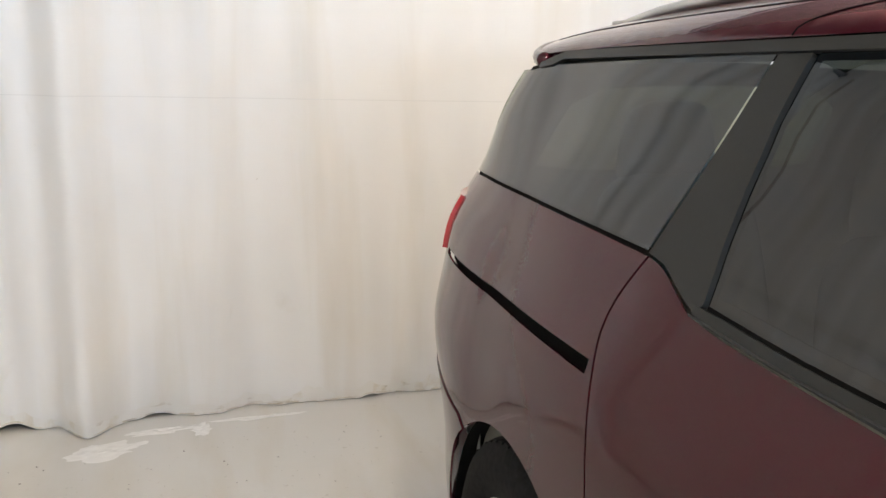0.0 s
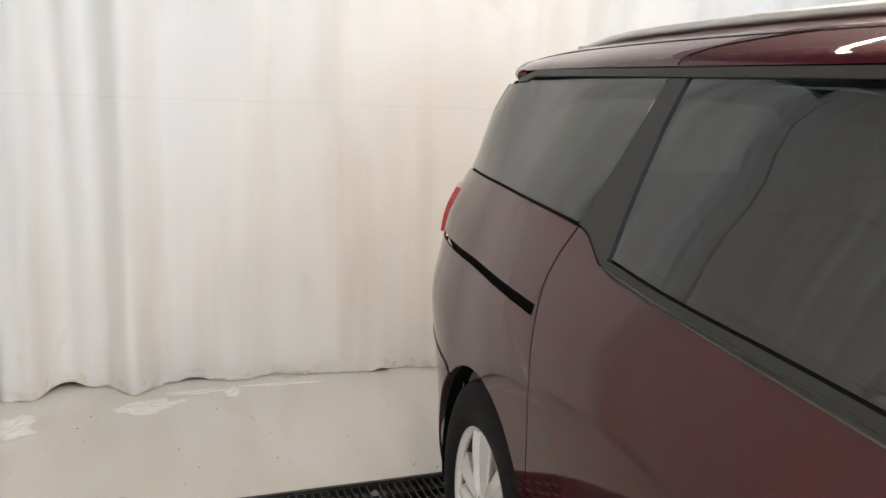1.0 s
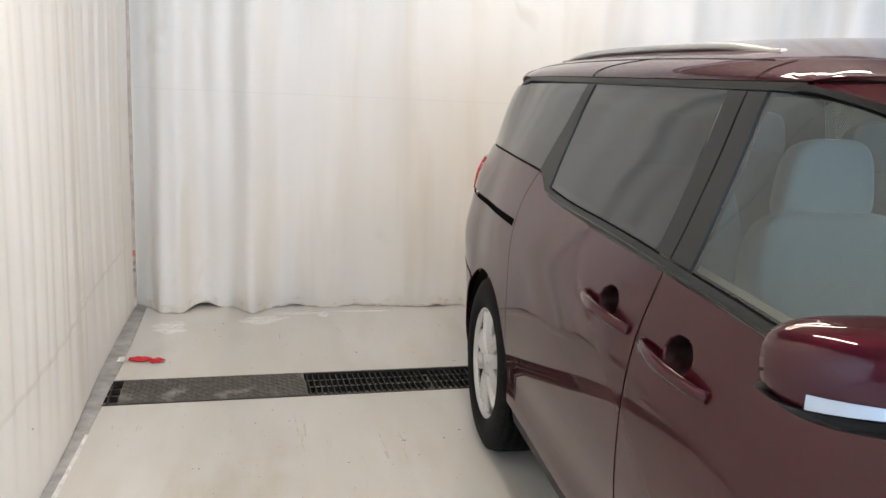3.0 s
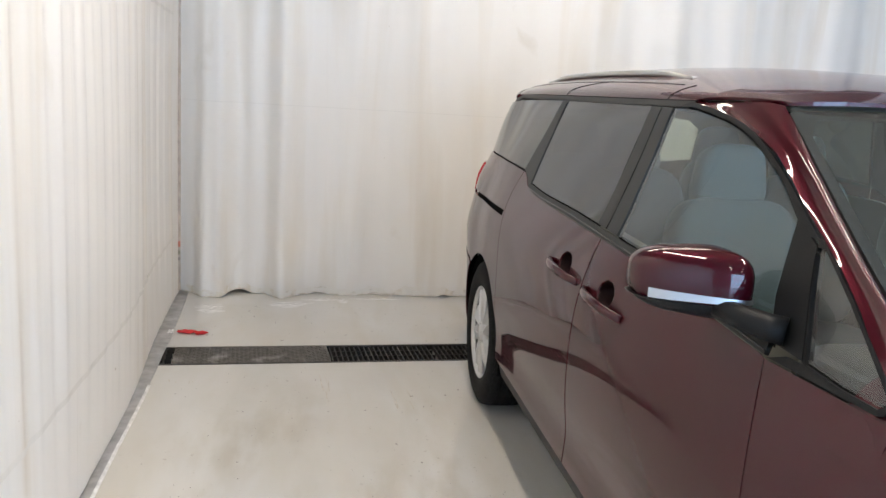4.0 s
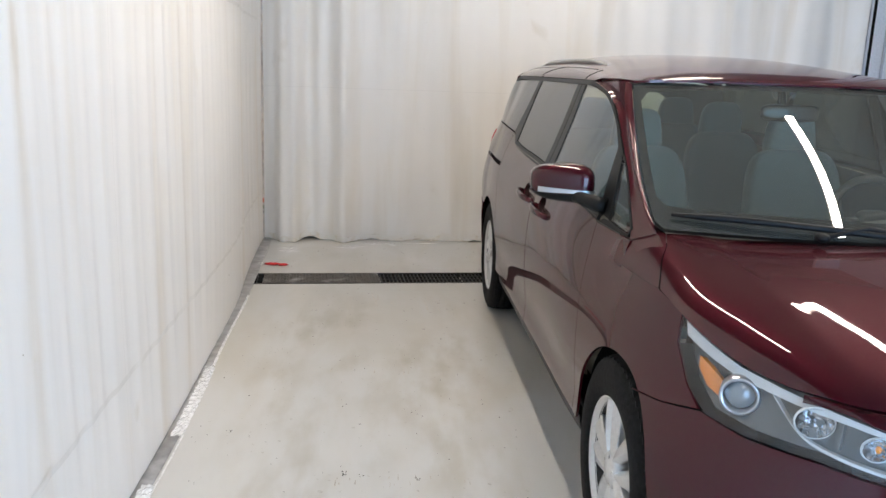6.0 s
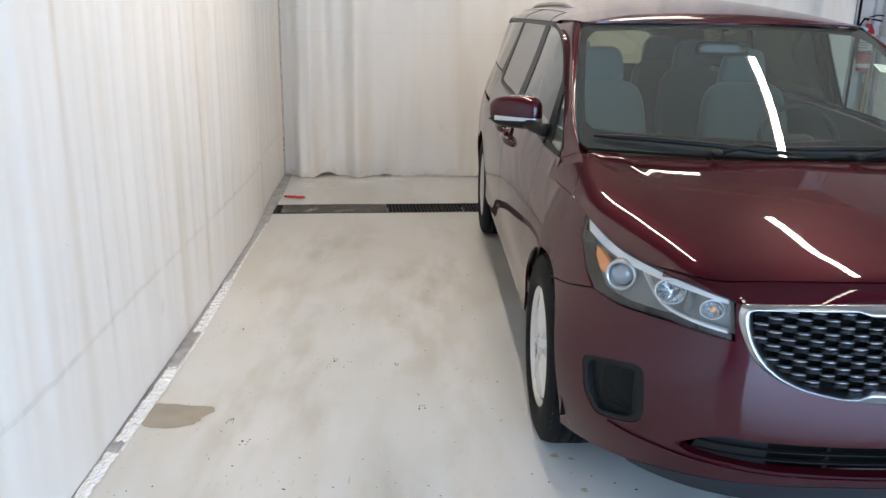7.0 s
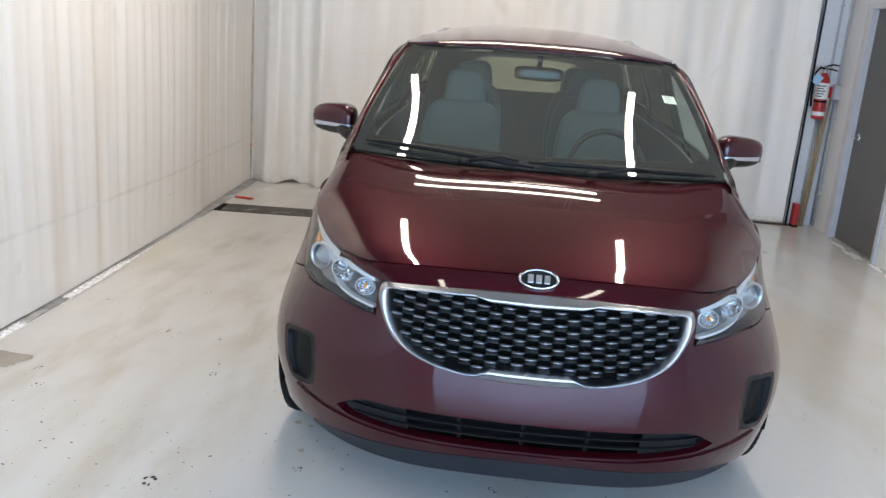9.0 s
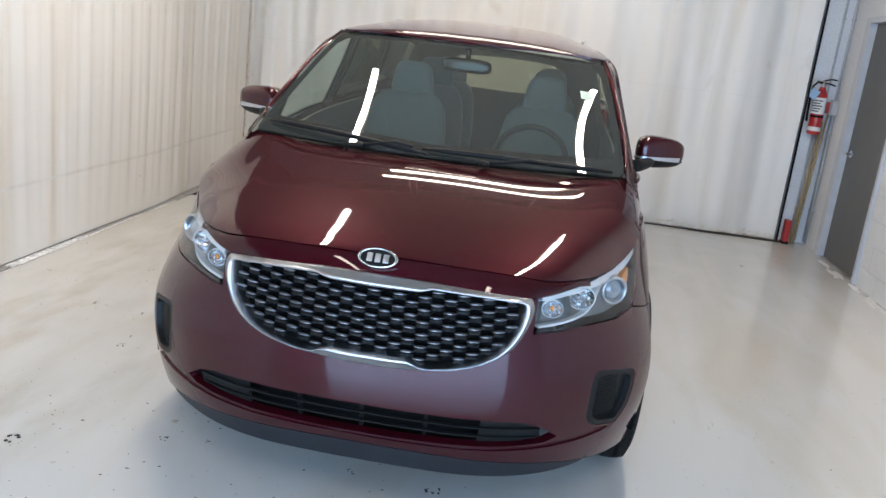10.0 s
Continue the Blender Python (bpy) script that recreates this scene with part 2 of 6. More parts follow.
def body(u, z, side=-1, out=0.0):
    """Places on the body's skin: u round the plan, z up."""
    u, z = np.atleast_1d(np.asarray(u, float)), np.atleast_1d(np.asarray(z, float))
    r = half(u, z) + out
    nose, tail = np.radians(np.minimum(u, 90)), np.radians(np.maximum(u - U_TAIL, 0))
    x = np.where(u < 90, r * np.sin(nose), np.where(u > U_TAIL, r * np.cos(tail), r))
    y = np.where(u < 90, NOSE - r * np.cos(nose), np.where(u > U_TAIL, TAIL + r * np.sin(tail), NOSE + (u - 90) * STEP))
    return np.stack([side * x, y, z], -1)


def at_y(y):
    return 90 + (y - NOSE) / STEP


def at_xy(x, y):
    if y < NOSE:
        return float(np.degrees(np.arctan2(abs(x), NOSE - y)))
    return at_y(y) if y < TAIL else U_TAIL + float(np.degrees(np.arctan2(y - TAIL, abs(x))))


def smooth_line(points, n=6):
    """Points of a natural cubic through the given ones."""
    p = np.array(points, float)
    t = np.r_[0, np.cumsum(np.maximum(np.linalg.norm(np.diff(p, axis=0), axis=1), 1e-4))]
    at = np.concatenate([np.linspace(a, b, n, endpoint=False) for a, b in zip(t[:-1], t[1:])] + [t[-1:]])
    return np.stack([Spline(t, p[:, k])(at) for k in range(p.shape[1])], -1)


def inside(pts, loops):
    """Even-odd test of many points against loops."""
    x, y = pts[:, 0], pts[:, 1]
    hit = np.zeros(len(pts), bool)
    for loop in loops:
        a, b = loop, np.roll(loop, -1, 0)
        for (x0, y0), (x1, y1) in zip(a, b):
            if y0 != y1:
                cross = ((y0 > y) != (y1 > y)) & (x < (x1 - x0) * (y - y0) / (y1 - y0) + x0)
                hit ^= cross
    return hit


def near(pts, loops, d):
    """Which points lie within d of a loop's edges."""
    hit = np.zeros(len(pts), bool)
    for loop in loops:
        for a, b in zip(loop, np.roll(loop, -1, 0)):
            ab = b - a
            t = np.clip(((pts - a) @ ab) / max(ab @ ab, 1e-12), 0, 1)
            hit |= np.linalg.norm(pts - a - t[:, None] * ab, axis=1) < d
    return hit


def area(loop):
    x, y = loop.T
    return 0.5 * np.sum(x * np.roll(y, -1) - np.roll(x, -1) * y)


def shrink(loop, gap):
    """The loop moved inwards by gap."""
    loop = loop if area(loop) > 0 else loop[::-1]
    a, c = np.roll(loop, 1, 0), np.roll(loop, -1, 0)
    d0, d1 = loop - a, c - loop
    n0, n1 = (np.stack([-d[:, 1], d[:, 0]], -1) / np.maximum(np.linalg.norm(d, axis=1), 1e-9)[:, None] for d in (d0, d1))
    n = n0 + n1
    n /= np.maximum((n * n0).sum(1), 0.5)[:, None]
    return loop + gap * n


def thin(loop, d):
    keep = [loop[0]]
    for q in loop[1:]:
        if np.linalg.norm(q - keep[-1]) > d:
            keep.append(q)
    if np.linalg.norm(keep[-1] - keep[0]) < d:
        keep.pop()
    return np.array(keep)


def dense(loop, d):
    out = []
    for a, b in zip(loop, np.roll(loop, -1, 0)):
        k = max(1, int(np.linalg.norm(b - a) / d))
        out += [a + (b - a) * j / k for j in range(k)]
    return np.array(out)


def panel(name, outline, surf, material, parent, label="", holes=(), cell=0.045, gap=0.002, fold=0.02, flip=False, extra=None):
    """A skin panel: an outline in the surface's two coordinates, filled by triangles, laid on surf and folded in at its edges."""
    loops = [shrink(dense(thin(np.array(outline, float), 0.003), cell * 0.7), gap)]
    loops += [shrink(dense(thin(np.array(h, float), 0.003), cell * 0.5), -gap) for h in holes]
    lo, hi = loops[0].min(0), loops[0].max(0)
    gx, gy = np.meshgrid(np.arange(lo[0], hi[0], cell), np.arange(lo[1], hi[1], cell))
    grid = np.stack([gx.ravel() + (np.arange(gx.size) // gx.shape[1] % 2) * cell / 2, gy.ravel()], -1)
    if extra is not None:
        grid = np.concatenate([grid, extra])
    if len(grid):
        grid = grid[inside(grid, loops) & ~near(grid, loops, cell * 0.35)]
    pts, edges, k = [], [], 0
    for loop in loops:
        pts.append(loop)
        edges += [(k + i, k + (i + 1) % len(loop)) for i in range(len(loop))]
        k += len(loop)
    rim = k
    pts = np.concatenate(pts + [grid])
    got = delaunay_2d_cdt([Vector(p) for p in pts], edges, [], 0, 1e-6)
    flat = np.array([tuple(v) for v in got[0]])
    tris = np.array([f for f in got[2] if len(f) == 3])
    tris = tris[inside(flat[tris].mean(1), loops)]
    a, b, c = (flat[tris[:, i]] for i in range(3))
    cross = (b - a)[:, 0] * (c - a)[:, 1] - (b - a)[:, 1] * (c - a)[:, 0]
    tris[cross < 0] = tris[cross < 0][:, ::-1]
    pos = surf(flat)
    e = 1e-3
    du, dv = surf(flat + (e, 0)) - surf(flat - (e, 0)), surf(flat + (0, e)) - surf(flat - (0, e))
    nor = np.cross(du, dv)
    nor /= np.maximum(np.linalg.norm(nor, axis=1), 1e-12)[:, None]
    if flip:
        nor, tris = -nor, tris[:, ::-1]
    # border edges, in the triangles' direction
    count = {}
    for t in tris:
        for i in range(3):
            count[(t[i], t[(i + 1) % 3])] = 1
    border = [(i, j) for i, j in count if (j, i) not in count]
    vs, ns, fs = list(pos), list(nor), [tuple(t) for t in tris]
    if fold:
        at = {}
        for i in sorted({i for e2 in border for i in e2}):
            at[i] = len(vs)
            vs += [pos[i], pos[i] - nor[i] * fold]
            ns += [nor[i], nor[i]]
        for i, j in border:
            fs.append((at[j], at[i], at[i] + 1, at[j] + 1))
            d = np.cross(pos[j] - pos[i], nor[i])
            d /= max(np.linalg.norm(d), 1e-9)
            for q in (at[i], at[i] + 1, at[j], at[j] + 1):
                ns[q] = 0.7 * d + 0.3 * ns[q]
    return mesh_ob(name, vs, fs, material, parent, label, normals=ns)


def skin(side, out=0.0, dents=()):
    """The body net as a surface of (metres round the plan, height). Right side for side -1."""
    def surf(q):
        u = q[:, 0] / STEP
        end = U_TAIL + 90
        flipped = (u < 0) | (u > end)
        uu = np.where(u < 0, -u, np.where(u > end, 2 * end - u, u))
        p = body(uu, q[:, 1], 1, out)
        for y, z, ry, rz, depth in dents:
            k = np.clip(1 - ((p[:, 1] - y) / ry) ** 2 - ((p[:, 2] - z) / rz) ** 2, 0, 1)
            p[:, 0] -= depth * (k * k * (3 - 2 * k)) ** 0.6
        p[:, 0] *= np.where(flipped, -side, side)
        return p
    return surf


def Q(y, z, x=0.95):
    return (at_xy(x, y) * STEP, z)


def N(u, z):
    return (u * STEP, z)


def T(u, z):
    return ((U_TAIL + u) * STEP, z)


def rounded(loop, r, n=4):
    """The loop with each corner turned into a short curve."""
    out = []
    for i, b in enumerate(loop):
        a, c, b = np.array(loop[i - 1]), np.array(loop[(i + 1) % len(loop)]), np.array(b)
        p = b + (a - b) * min(.45, r / np.linalg.norm(a - b))
        q = b + (c - b) * min(.45, r / np.linalg.norm(c - b))
        for k in range(n):
            t = k / (n - 1)
            out.append(tuple(p * (1 - t) ** 2 + 2 * b * t * (1 - t) + q * t * t))
    return out


def arch(y0, a, b, start, stop, n=22, z0=0.355):
    """The wheel opening's edge, angles in degrees from the rear over the top."""
    return [Q(y0 + a * math.cos(radians(t)), z0 + b * math.sin(radians(t)), 0.955) for t in np.linspace(start, stop, n)]


HOOD_EDGE = np.array([(-2.46, .49, .78), (-2.42, .50, .80), (-2.364, .513, .83), (-2.285, .60, .847), (-2.16, .69, .863), (-2.04, .76, .88), (-1.97, .79, .90),
                      (-1.85, .835, .945), (-1.68, .857, .975), (-1.50, .875, .972), (-1.30, .893, .968)])
HOOD_X = Spline(HOOD_EDGE[:, 0], HOOD_EDGE[:, 1])
HOOD_E = Spline(HOOD_EDGE[:, 0], HOOD_EDGE[:, 2])
HOOD_C = Spline([-2.46, -2.43, -2.41, -2.385, -2.35, -2.30, -2.25, -2.18, -2.1, -1.95, -1.8, -1.65, -1.5, -1.4, -1.3],
                [.78, .84, .872, .896, .914, .933, .949, .9695, .991, 1.0255, 1.053, 1.0755, 1.096, 1.1095, 1.123])
HOOD_P = Spline([-2.46, -2.36, -2.2, -2.0, -1.8, -1.5, -1.3], [16, 16, 16, 15, 15, 16, 18])


def hood_z(x, y):
    s = np.clip(np.abs(x) / HOOD_X(y), 0, 1.04)
    c = HOOD_C(y)
    k = np.clip((y + 2.02) / 0.64, 0, 1)
    crown = -0.050 + 0.082 * k * k * (3 - 2 * k) * s**3
    crease = 0.0020 * np.clip((y + 2.35) / 0.5, 0, 1) * np.exp(-((np.abs(x) - 0.60 - 0.12 * (y + 1.9)) / 0.032) ** 2)
    return c + crown * s**2 + crease - (c + crown - HOOD_E(y)) * s ** HOOD_P(y)


def hood(q):
    return np.stack([q[:, 0], q[:, 1], hood_z(q[:, 0], q[:, 1])], -1)


WS_V = [0, .2, .55, .82, 1]
WS_SIDE = [Spline(WS_V, c) for c in ([.797, .785, .742, .697, .664], [-1.448, -1.280, -.985, -.750, -.600], [1.098, 1.181, 1.345, 1.476, 1.554])]
WS_MID = [Spline([0, .5, 1], c) for c in ([-1.575, -1.095, -.640], [1.084, 1.354, 1.572])]


def screen(q, drop=0.0):
    s, v = q[:, 0], np.clip(q[:, 1], 0, 1)
    x, y, z = (c(v) for c in WS_SIDE)
    cy, cz = (c(v) for c in WS_MID)
    k = s**2 * 1.03 - 0.03 * s**4
    return np.stack([x * s, cy + (y - cy) * k, cz + (z - cz) * k - drop], -1)


ROOF_C = Spline([-.68, -.655, -.62, -.56, -.48, -.2, .1, .5, 1.0, 1.5, 1.9, 2.12], [1.566, 1.577, 1.589, 1.603, 1.617, 1.655, 1.684, 1.702, 1.705, 1.690, 1.665, 1.640])
ROOF_TOP = 1.557


def roof(q):
    """s across (-1 to 1), y along."""
    s, y = q[:, 0], q[:, 1]
    e = half(np.array([at_y(min(v, TAIL)) for v in y]), np.full(len(y), ROOF_TOP)) - 0.03 * np.clip((y - 1.6) / 0.5, 0, 1) ** 2
    lift = np.maximum(1 - np.abs(s) ** 2.6, 0) ** 0.62
    edge = ROOF_TOP - 0.012 * np.clip((y - 1.5) / 0.6, 0, 1) ** 2 - 0.012 * ((-0.3 - y) / 0.3).clip(0, 1)
    return np.stack([s * e, y, edge + (ROOF_C(y) - edge) * lift], -1)



# ---- the minivan ----
van = thing("minivan", "dark red metallic minivan with clearcoat, parked on the grey floor", "minivan")


def frame_strip(name, top, bottom, side, material, parent, label="", out=0.0, fold=0.012, cell=0.04):
    """A narrow panel between two lines on the body."""
    outline = [*top, *bottom[::-1]]
    return panel(name, outline, skin(side, out), material, parent, label, gap=0.0005, fold=fold, flip=side < 0, cell=cell)


DOORLINE = smooth_line([(1.055, .40), (1.083, .58), (1.112, .83), (1.162, 1.02), (1.180, 1.08), (1.132, 1.216)], 5)
FRONTLINE = smooth_line([(-1.13, .360), (-1.15, .44), (-1.145, .56), (-1.11, .75), (-1.08, .86), (-1.00, 1.052)], 5)
MOULD = lambda y: Spline([-1.40, -1.05, -.478, -.2, .08, .4, .65, .80, .92, .98], [1.045, 1.053, 1.100, 1.113, 1.121, 1.130, 1.138, 1.144, 1.152, 1.160])(np.atleast_1d(y))[0]
PANE = lambda y: Spline([-1.40, -1.09, -.48, -.22, .04, .25, .5, .75, .95], [1.066, 1.078, 1.127, 1.139, 1.149, 1.156, 1.161, 1.166, 1.179])(np.atleast_1d(y))[0]
ROOFLINE = 1.537


def body_side(side):
    f = side < 0
    word = "right" if f else "left"
    # rear quarter with the slot in which the sliding door runs
    tail_cut = [T(33, 1.2285), T(36, 1.175), T(28.4, 1.172), T(28.9, 1.10), T(30.6, .985), T(38, .96), T(38, .70)]
    q_out = [Q(*p) for p in DOORLINE[6:]] + [Q(1.32, 1.2245), Q(1.45, 1.2285), Q(1.61, 1.232), T(4, 1.2355), T(18, 1.2365)] + tail_cut + [T(15, .69), T(2, .685)]
    q_out += arch(1.461, .425, .402, 50, 165, 26) + [Q(1.062, .46)]
    slot = [Q(1.184, 1.004), Q(1.184, 1.0245), Q(1.5, 1.023), T(8, 1.0215), T(24, 1.021), T(24.3, 1.009), T(8, 1.007), Q(1.5, 1.005)]
    panel("rear_quarter_panel", q_out, skin(side), PAINT, van, holes=[slot], flip=f, fold=0.007, gap=0.0026)
    panel("door_track_slot", [Q(1.15, .98), Q(1.15, 1.045), T(25, 1.035), T(25, .99)], skin(side, -0.022), DARK, van, "black sliding door track slot", flip=f, fold=0)
    # rear bumper side
    panel("rear_bumper_side", [T(2, .683), T(15, .688), T(38, .698), T(70, .70), T(90, .70), T(90, .24), T(35, .23), T(12, .22)] + arch(1.461, .425, .402, -20, 50, 14),
          skin(side, 0.004), PAINT, van, flip=f, fold=0.006)
    # sliding door
    top = [Q(y, MOULD(y)) for y in np.linspace(-.022, .98, 14)]
    hook = [Q(*p) for p in smooth_line([(.992, 1.164), (1.03, 1.181), (1.084, 1.206), (1.132, 1.216)], 4)]
    d_out = [Q(-.025, .360)] + [Q(-.025, z) for z in np.linspace(.42, 1.0, 6)] + top + hook + [Q(*p) for p in DOORLINE[::-1]] + [Q(1.04, .360)]
    door = panel("sliding_door", d_out, skin(side, 0.0, [(.178, .990, .061, .041, .056)]), PAINT, van, flip=f, fold=0.003, gap=0.0024,
                 extra=np.array([Q(y, z) for y in np.arange(.104, .254, .0042) for z in np.arange(.944, 1.047, .0042)]))
    door_handle(door, side, .327, .02, .975)
    handle_cup(door, side, (.178, .990, .061, .041, .056))
    # front door
    top = [Q(y, MOULD(y)) for y in np.linspace(-.98, -.032, 14)]
    f_out = top + [Q(-.029, z) for z in np.linspace(1.0, .360, 8)] + [Q(*p) for p in FRONTLINE]
    door = panel("front_door", f_out, skin(side, 0.0, [(-.222, .983, .061, .041, .056)]), PAINT, van, flip=f, fold=0.003, gap=0.0020,
                 extra=np.array([Q(y, z) for y in np.arange(-.296, -.148, .0042) for z in np.arange(.937, 1.040, .0042)]))
    door_handle(door, side, -.065, -.375, .962)
    handle_cup(door, side, (-.222, .983, .061, .041, .056))
    # front fender on the side and its shoulder by the bonnet
    g_out = [Q(-1.005, 1.0515), Q(-1.2, 1.0535), Q(-1.32, 1.0555), Q(-1.365, 1.058), Q(-1.365, .978), Q(-1.5, .981), Q(-1.68, .981, .857), N(66, .957)]
    g_out += [N(65, .87), N(60.5, .79), N(56.5, .745), N(64, .716), N(72.7, .697)]
    g_out += arch(-1.60, .400, .393, 118, 6, 26) + [Q(-1.178, .352)] + [Q(*p) for p in FRONTLINE]
    panel("front_fender", g_out, skin(side), PAINT, van, flip=f, fold=0.010, gap=0.0012)
    sh = np.array([(.8605, -1.683), (.8195, -1.5725), (.7903, -1.5178), (.7625, -1.4275), (.77, -1.36), (.79, -1.25), (.893, -1.25), (.891, -1.335), (.8775, -1.5)])
    sh[:, 0] *= side
    panel("fender_shoulder", sh, hood, PAINT, van, cell=0.02, gap=0.0012, fold=0)
    # sill
    s_top = [Q(y, .357) for y in np.linspace(-1.17, 1.03, 12)]
    s_bot = [Q(y, .285) for y in np.linspace(-1.15, 1.03, 12)]
    frame_strip("sill", s_top, s_bot, side, TRIM, van, "black sill under the doors", out=-0.018, fold=0.03)
    # glass and its frames
    slide = [Q(y, PANE(y)) for y in np.linspace(.062, .952, 10)] + [Q(.960, 1.26), Q(.962, 1.342), Q(.957, 1.44), Q(.935, ROOFLINE), Q(.5, 1.5385), Q(.064, ROOFLINE)]
    pane_of(slide, side, "sliding_door_window", GLASS_DARK)
    quarter = [Q(1.142, 1.2205), Q(1.32, 1.2275), Q(1.45, 1.2315), Q(1.61, 1.235), T(4, 1.2385), T(18, 1.2395), T(32, 1.234), T(27, 1.33), T(21, 1.42), T(15.5, 1.512), T(2, 1.527), Q(1.4, 1.533), Q(1.02, ROOFLINE)]
    pane_of(quarter, side, "quarter_window", GLASS_DARK)
    front = [Q(y, PANE(y)) for y in np.linspace(-.985, -.135, 10)] + [Q(-.125, 1.35), Q(-.118, ROOFLINE)]
    front += [Q(*p) for p in smooth_line([(-.26, 1.533), (-.372, 1.521), (-.53, 1.496), (-.63, 1.467), (-.73, 1.425), (-.84, 1.368), (-.905, 1.333)], 4)]
    front += [Q(-.925, 1.25), Q(-.943, 1.17), Q(-.972, 1.11)]
    pane_of(front, side, "front_door_window", GLASS_CLEAR)
    vent = [Q(-1.116, 1.080), Q(-1.06, 1.185), Q(-1.014, 1.281), Q(-1.034, 1.281), Q(-1.16, 1.203), Q(-1.27, 1.130), Q(-1.326, 1.092), Q(-1.330, 1.080), Q(-1.318, 1.072), Q(-1.22, 1.072)][::-1]
    pane_of(vent, side, "vent_window", GLASS_CLEAR)
    # black pillar films and window surround
    panel("rear_pillar_cover", [Q(.958, 1.180), Q(.967, 1.26), Q(.969, 1.342), Q(.964, 1.44), Q(.942, ROOFLINE), Q(1.014, ROOFLINE), Q(1.136, 1.2185)] + [Q(y, z + .003) for y, z in [(1.084, 1.207), (1.03, 1.182), (.992, 1.165), (.97, 1.162)]],
          skin(side, 0.002), PILLAR, van, flip=f, fold=0.01, cell=0.018)
    panel("middle_pillar_cover", [Q(.057, PANE(.057)), Q(.058, ROOFLINE), Q(-.026, ROOFLINE), Q(-.026, PANE(-.026))], skin(side, 0.002), PILLAR, van, flip=f, fold=0.01, cell=0.018)
    panel("door_pillar_cover", [Q(-.031, PANE(-.031)), Q(-.031, ROOFLINE), Q(-.113, ROOFLINE), Q(-.120, 1.35), Q(-.130, PANE(-.13))], skin(side, 0.002), PILLAR, van, flip=f, fold=0.01, cell=0.018)
    panel("mirror_sail", [Q(-.990, PANE(-.985)), Q(-.978, 1.11), Q(-.949, 1.17), Q(-.931, 1.25), Q(-.911, 1.334), Q(-1.006, 1.285), Q(-1.052, 1.185), Q(-1.106, PANE(-1.1))], skin(side, 0.002), TRIM, van, flip=f, fold=0.01)
    panel("vent_frame", [Q(-1.0, 1.054), Q(-1.2, 1.056), Q(-1.32, 1.058), Q(-1.340, 1.066), Q(-1.342, 1.095), Q(-1.28, 1.137), Q(-1.16, 1.217), Q(-1.02, 1.300), Q(-.972, 1.305), Q(-1.006, 1.29), Q(-1.052, 1.185), Q(-1.106, PANE(-1.1)), Q(-1.06, PANE(-1.06) - .003)],
          skin(side, 0.003), TRIM, van, flip=f, fold=0.01, cell=0.02, holes=[vent])
    ys = np.linspace(-1.0, .975, 30)
    frame_strip("belt_moulding", [Q(y, PANE(y) - .001) for y in ys], [Q(y, MOULD(y) + .003) for y in ys], side, PILLAR, van, "dark belt moulding", out=0.006)
    frame_strip("belt_bright_line", [Q(y, PANE(y) - .014) for y in ys], [Q(y, PANE(y) - .018) for y in ys], side, GLOSS_BLACK, van, out=0.009, fold=0.003)
    ys = np.linspace(-.24, 1.75, 20)
    up = [Q(y, ROOF_TOP) for y in ys] + [T(4, 1.546), T(9, 1.532)]
    down = [Q(y, ROOFLINE + .001) for y in ys] + [T(4, 1.524), T(9, 1.520)]
    frame_strip("drip_moulding", up, down, side, PILLAR, van, "dark drip moulding over the windows", out=0.003)
    inside_top = [Q(y, ROOF_TOP + .004) for y in ys]
    frame_strip("roof_inner_rail", inside_top, [Q(y, ROOFLINE - .012) for y in ys], side, DARK, van, out=-0.03, fold=0)
    # windscreen pillar
    sy, sz = Spline([0, .25, .55, .8, 1], [-1.365, -1.142, -.865, -.62, -.22]), Spline([0, .25, .55, .8, 1], [1.060, 1.229, 1.379, 1.490, 1.555])

    def pillar(q):
        w, v = q[:, 0:1], np.clip(q[:, 1], 0, 1)
        a = body(at_y(0) * 0 + np.array([at_y(y) for y in sy(v)]), sz(v), side)
        b = screen(np.stack([np.full(len(v), 1.005), v], -1))
        b[:, 0] *= side
        swell = 12.2 * w**4 * (1 - w) * np.clip(q[:, 1:2] / 0.3, 0, 1)
        return a * (1 - w) + b * w + swell * np.array((side * 0.009, -0.004, 0.008))

    base = [pillar(np.array([(w, 0.0)]))[0] for w in np.linspace(0, 1, 9)]

    def corner(q):
        """Carries the pillar's foot down and forward onto the wing."""
        i = np.clip(q[:, 0] * 8, 0, 8)
        b = np.stack([np.interp(i, range(9), [p[k] for p in base]) for k in range(3)], -1)
        t = q[:, 1]
        y = b[:, 1] - .085 * t
        x = b[:, 0] - side * .004 * t
        z = hood_z(x, y) - .004
        ease = t * t * (3 - 2 * t)
        return np.stack([x, y, b[:, 2] * (1 - ease) + z * ease], -1)

    panel("pillar_foot", [(0, 0), (.5, 0), (1, 0), (1, .5), (1, 1), (.5, 1), (0, 1), (0, .5)], corner, PAINT, van, cell=0.09, gap=0.0, flip=not f, fold=0)
    panel("windscreen_pillar", [(0, 0), (1, 0)] + [(1, v) for v in np.linspace(.1, 1, 10)] + [(0, 1)] + [(0, v) for v in np.linspace(.9, .1, 9)], pillar, PAINT, van, cell=0.09, gap=0.0, flip=not f, fold=0)
    ys = np.linspace(0, 1, 18)
    edge = [(y - .004, z + .001) for y, z in zip(sy(ys), sz(ys))]
    inner = [(y, z) for y, z in smooth_line([(-1.01, 1.292), (-.965, 1.300), (-.84, 1.372), (-.73, 1.429), (-.63, 1.471), (-.53, 1.500), (-.372, 1.525), (-.26, 1.537), (-.15, 1.539)], 4)]
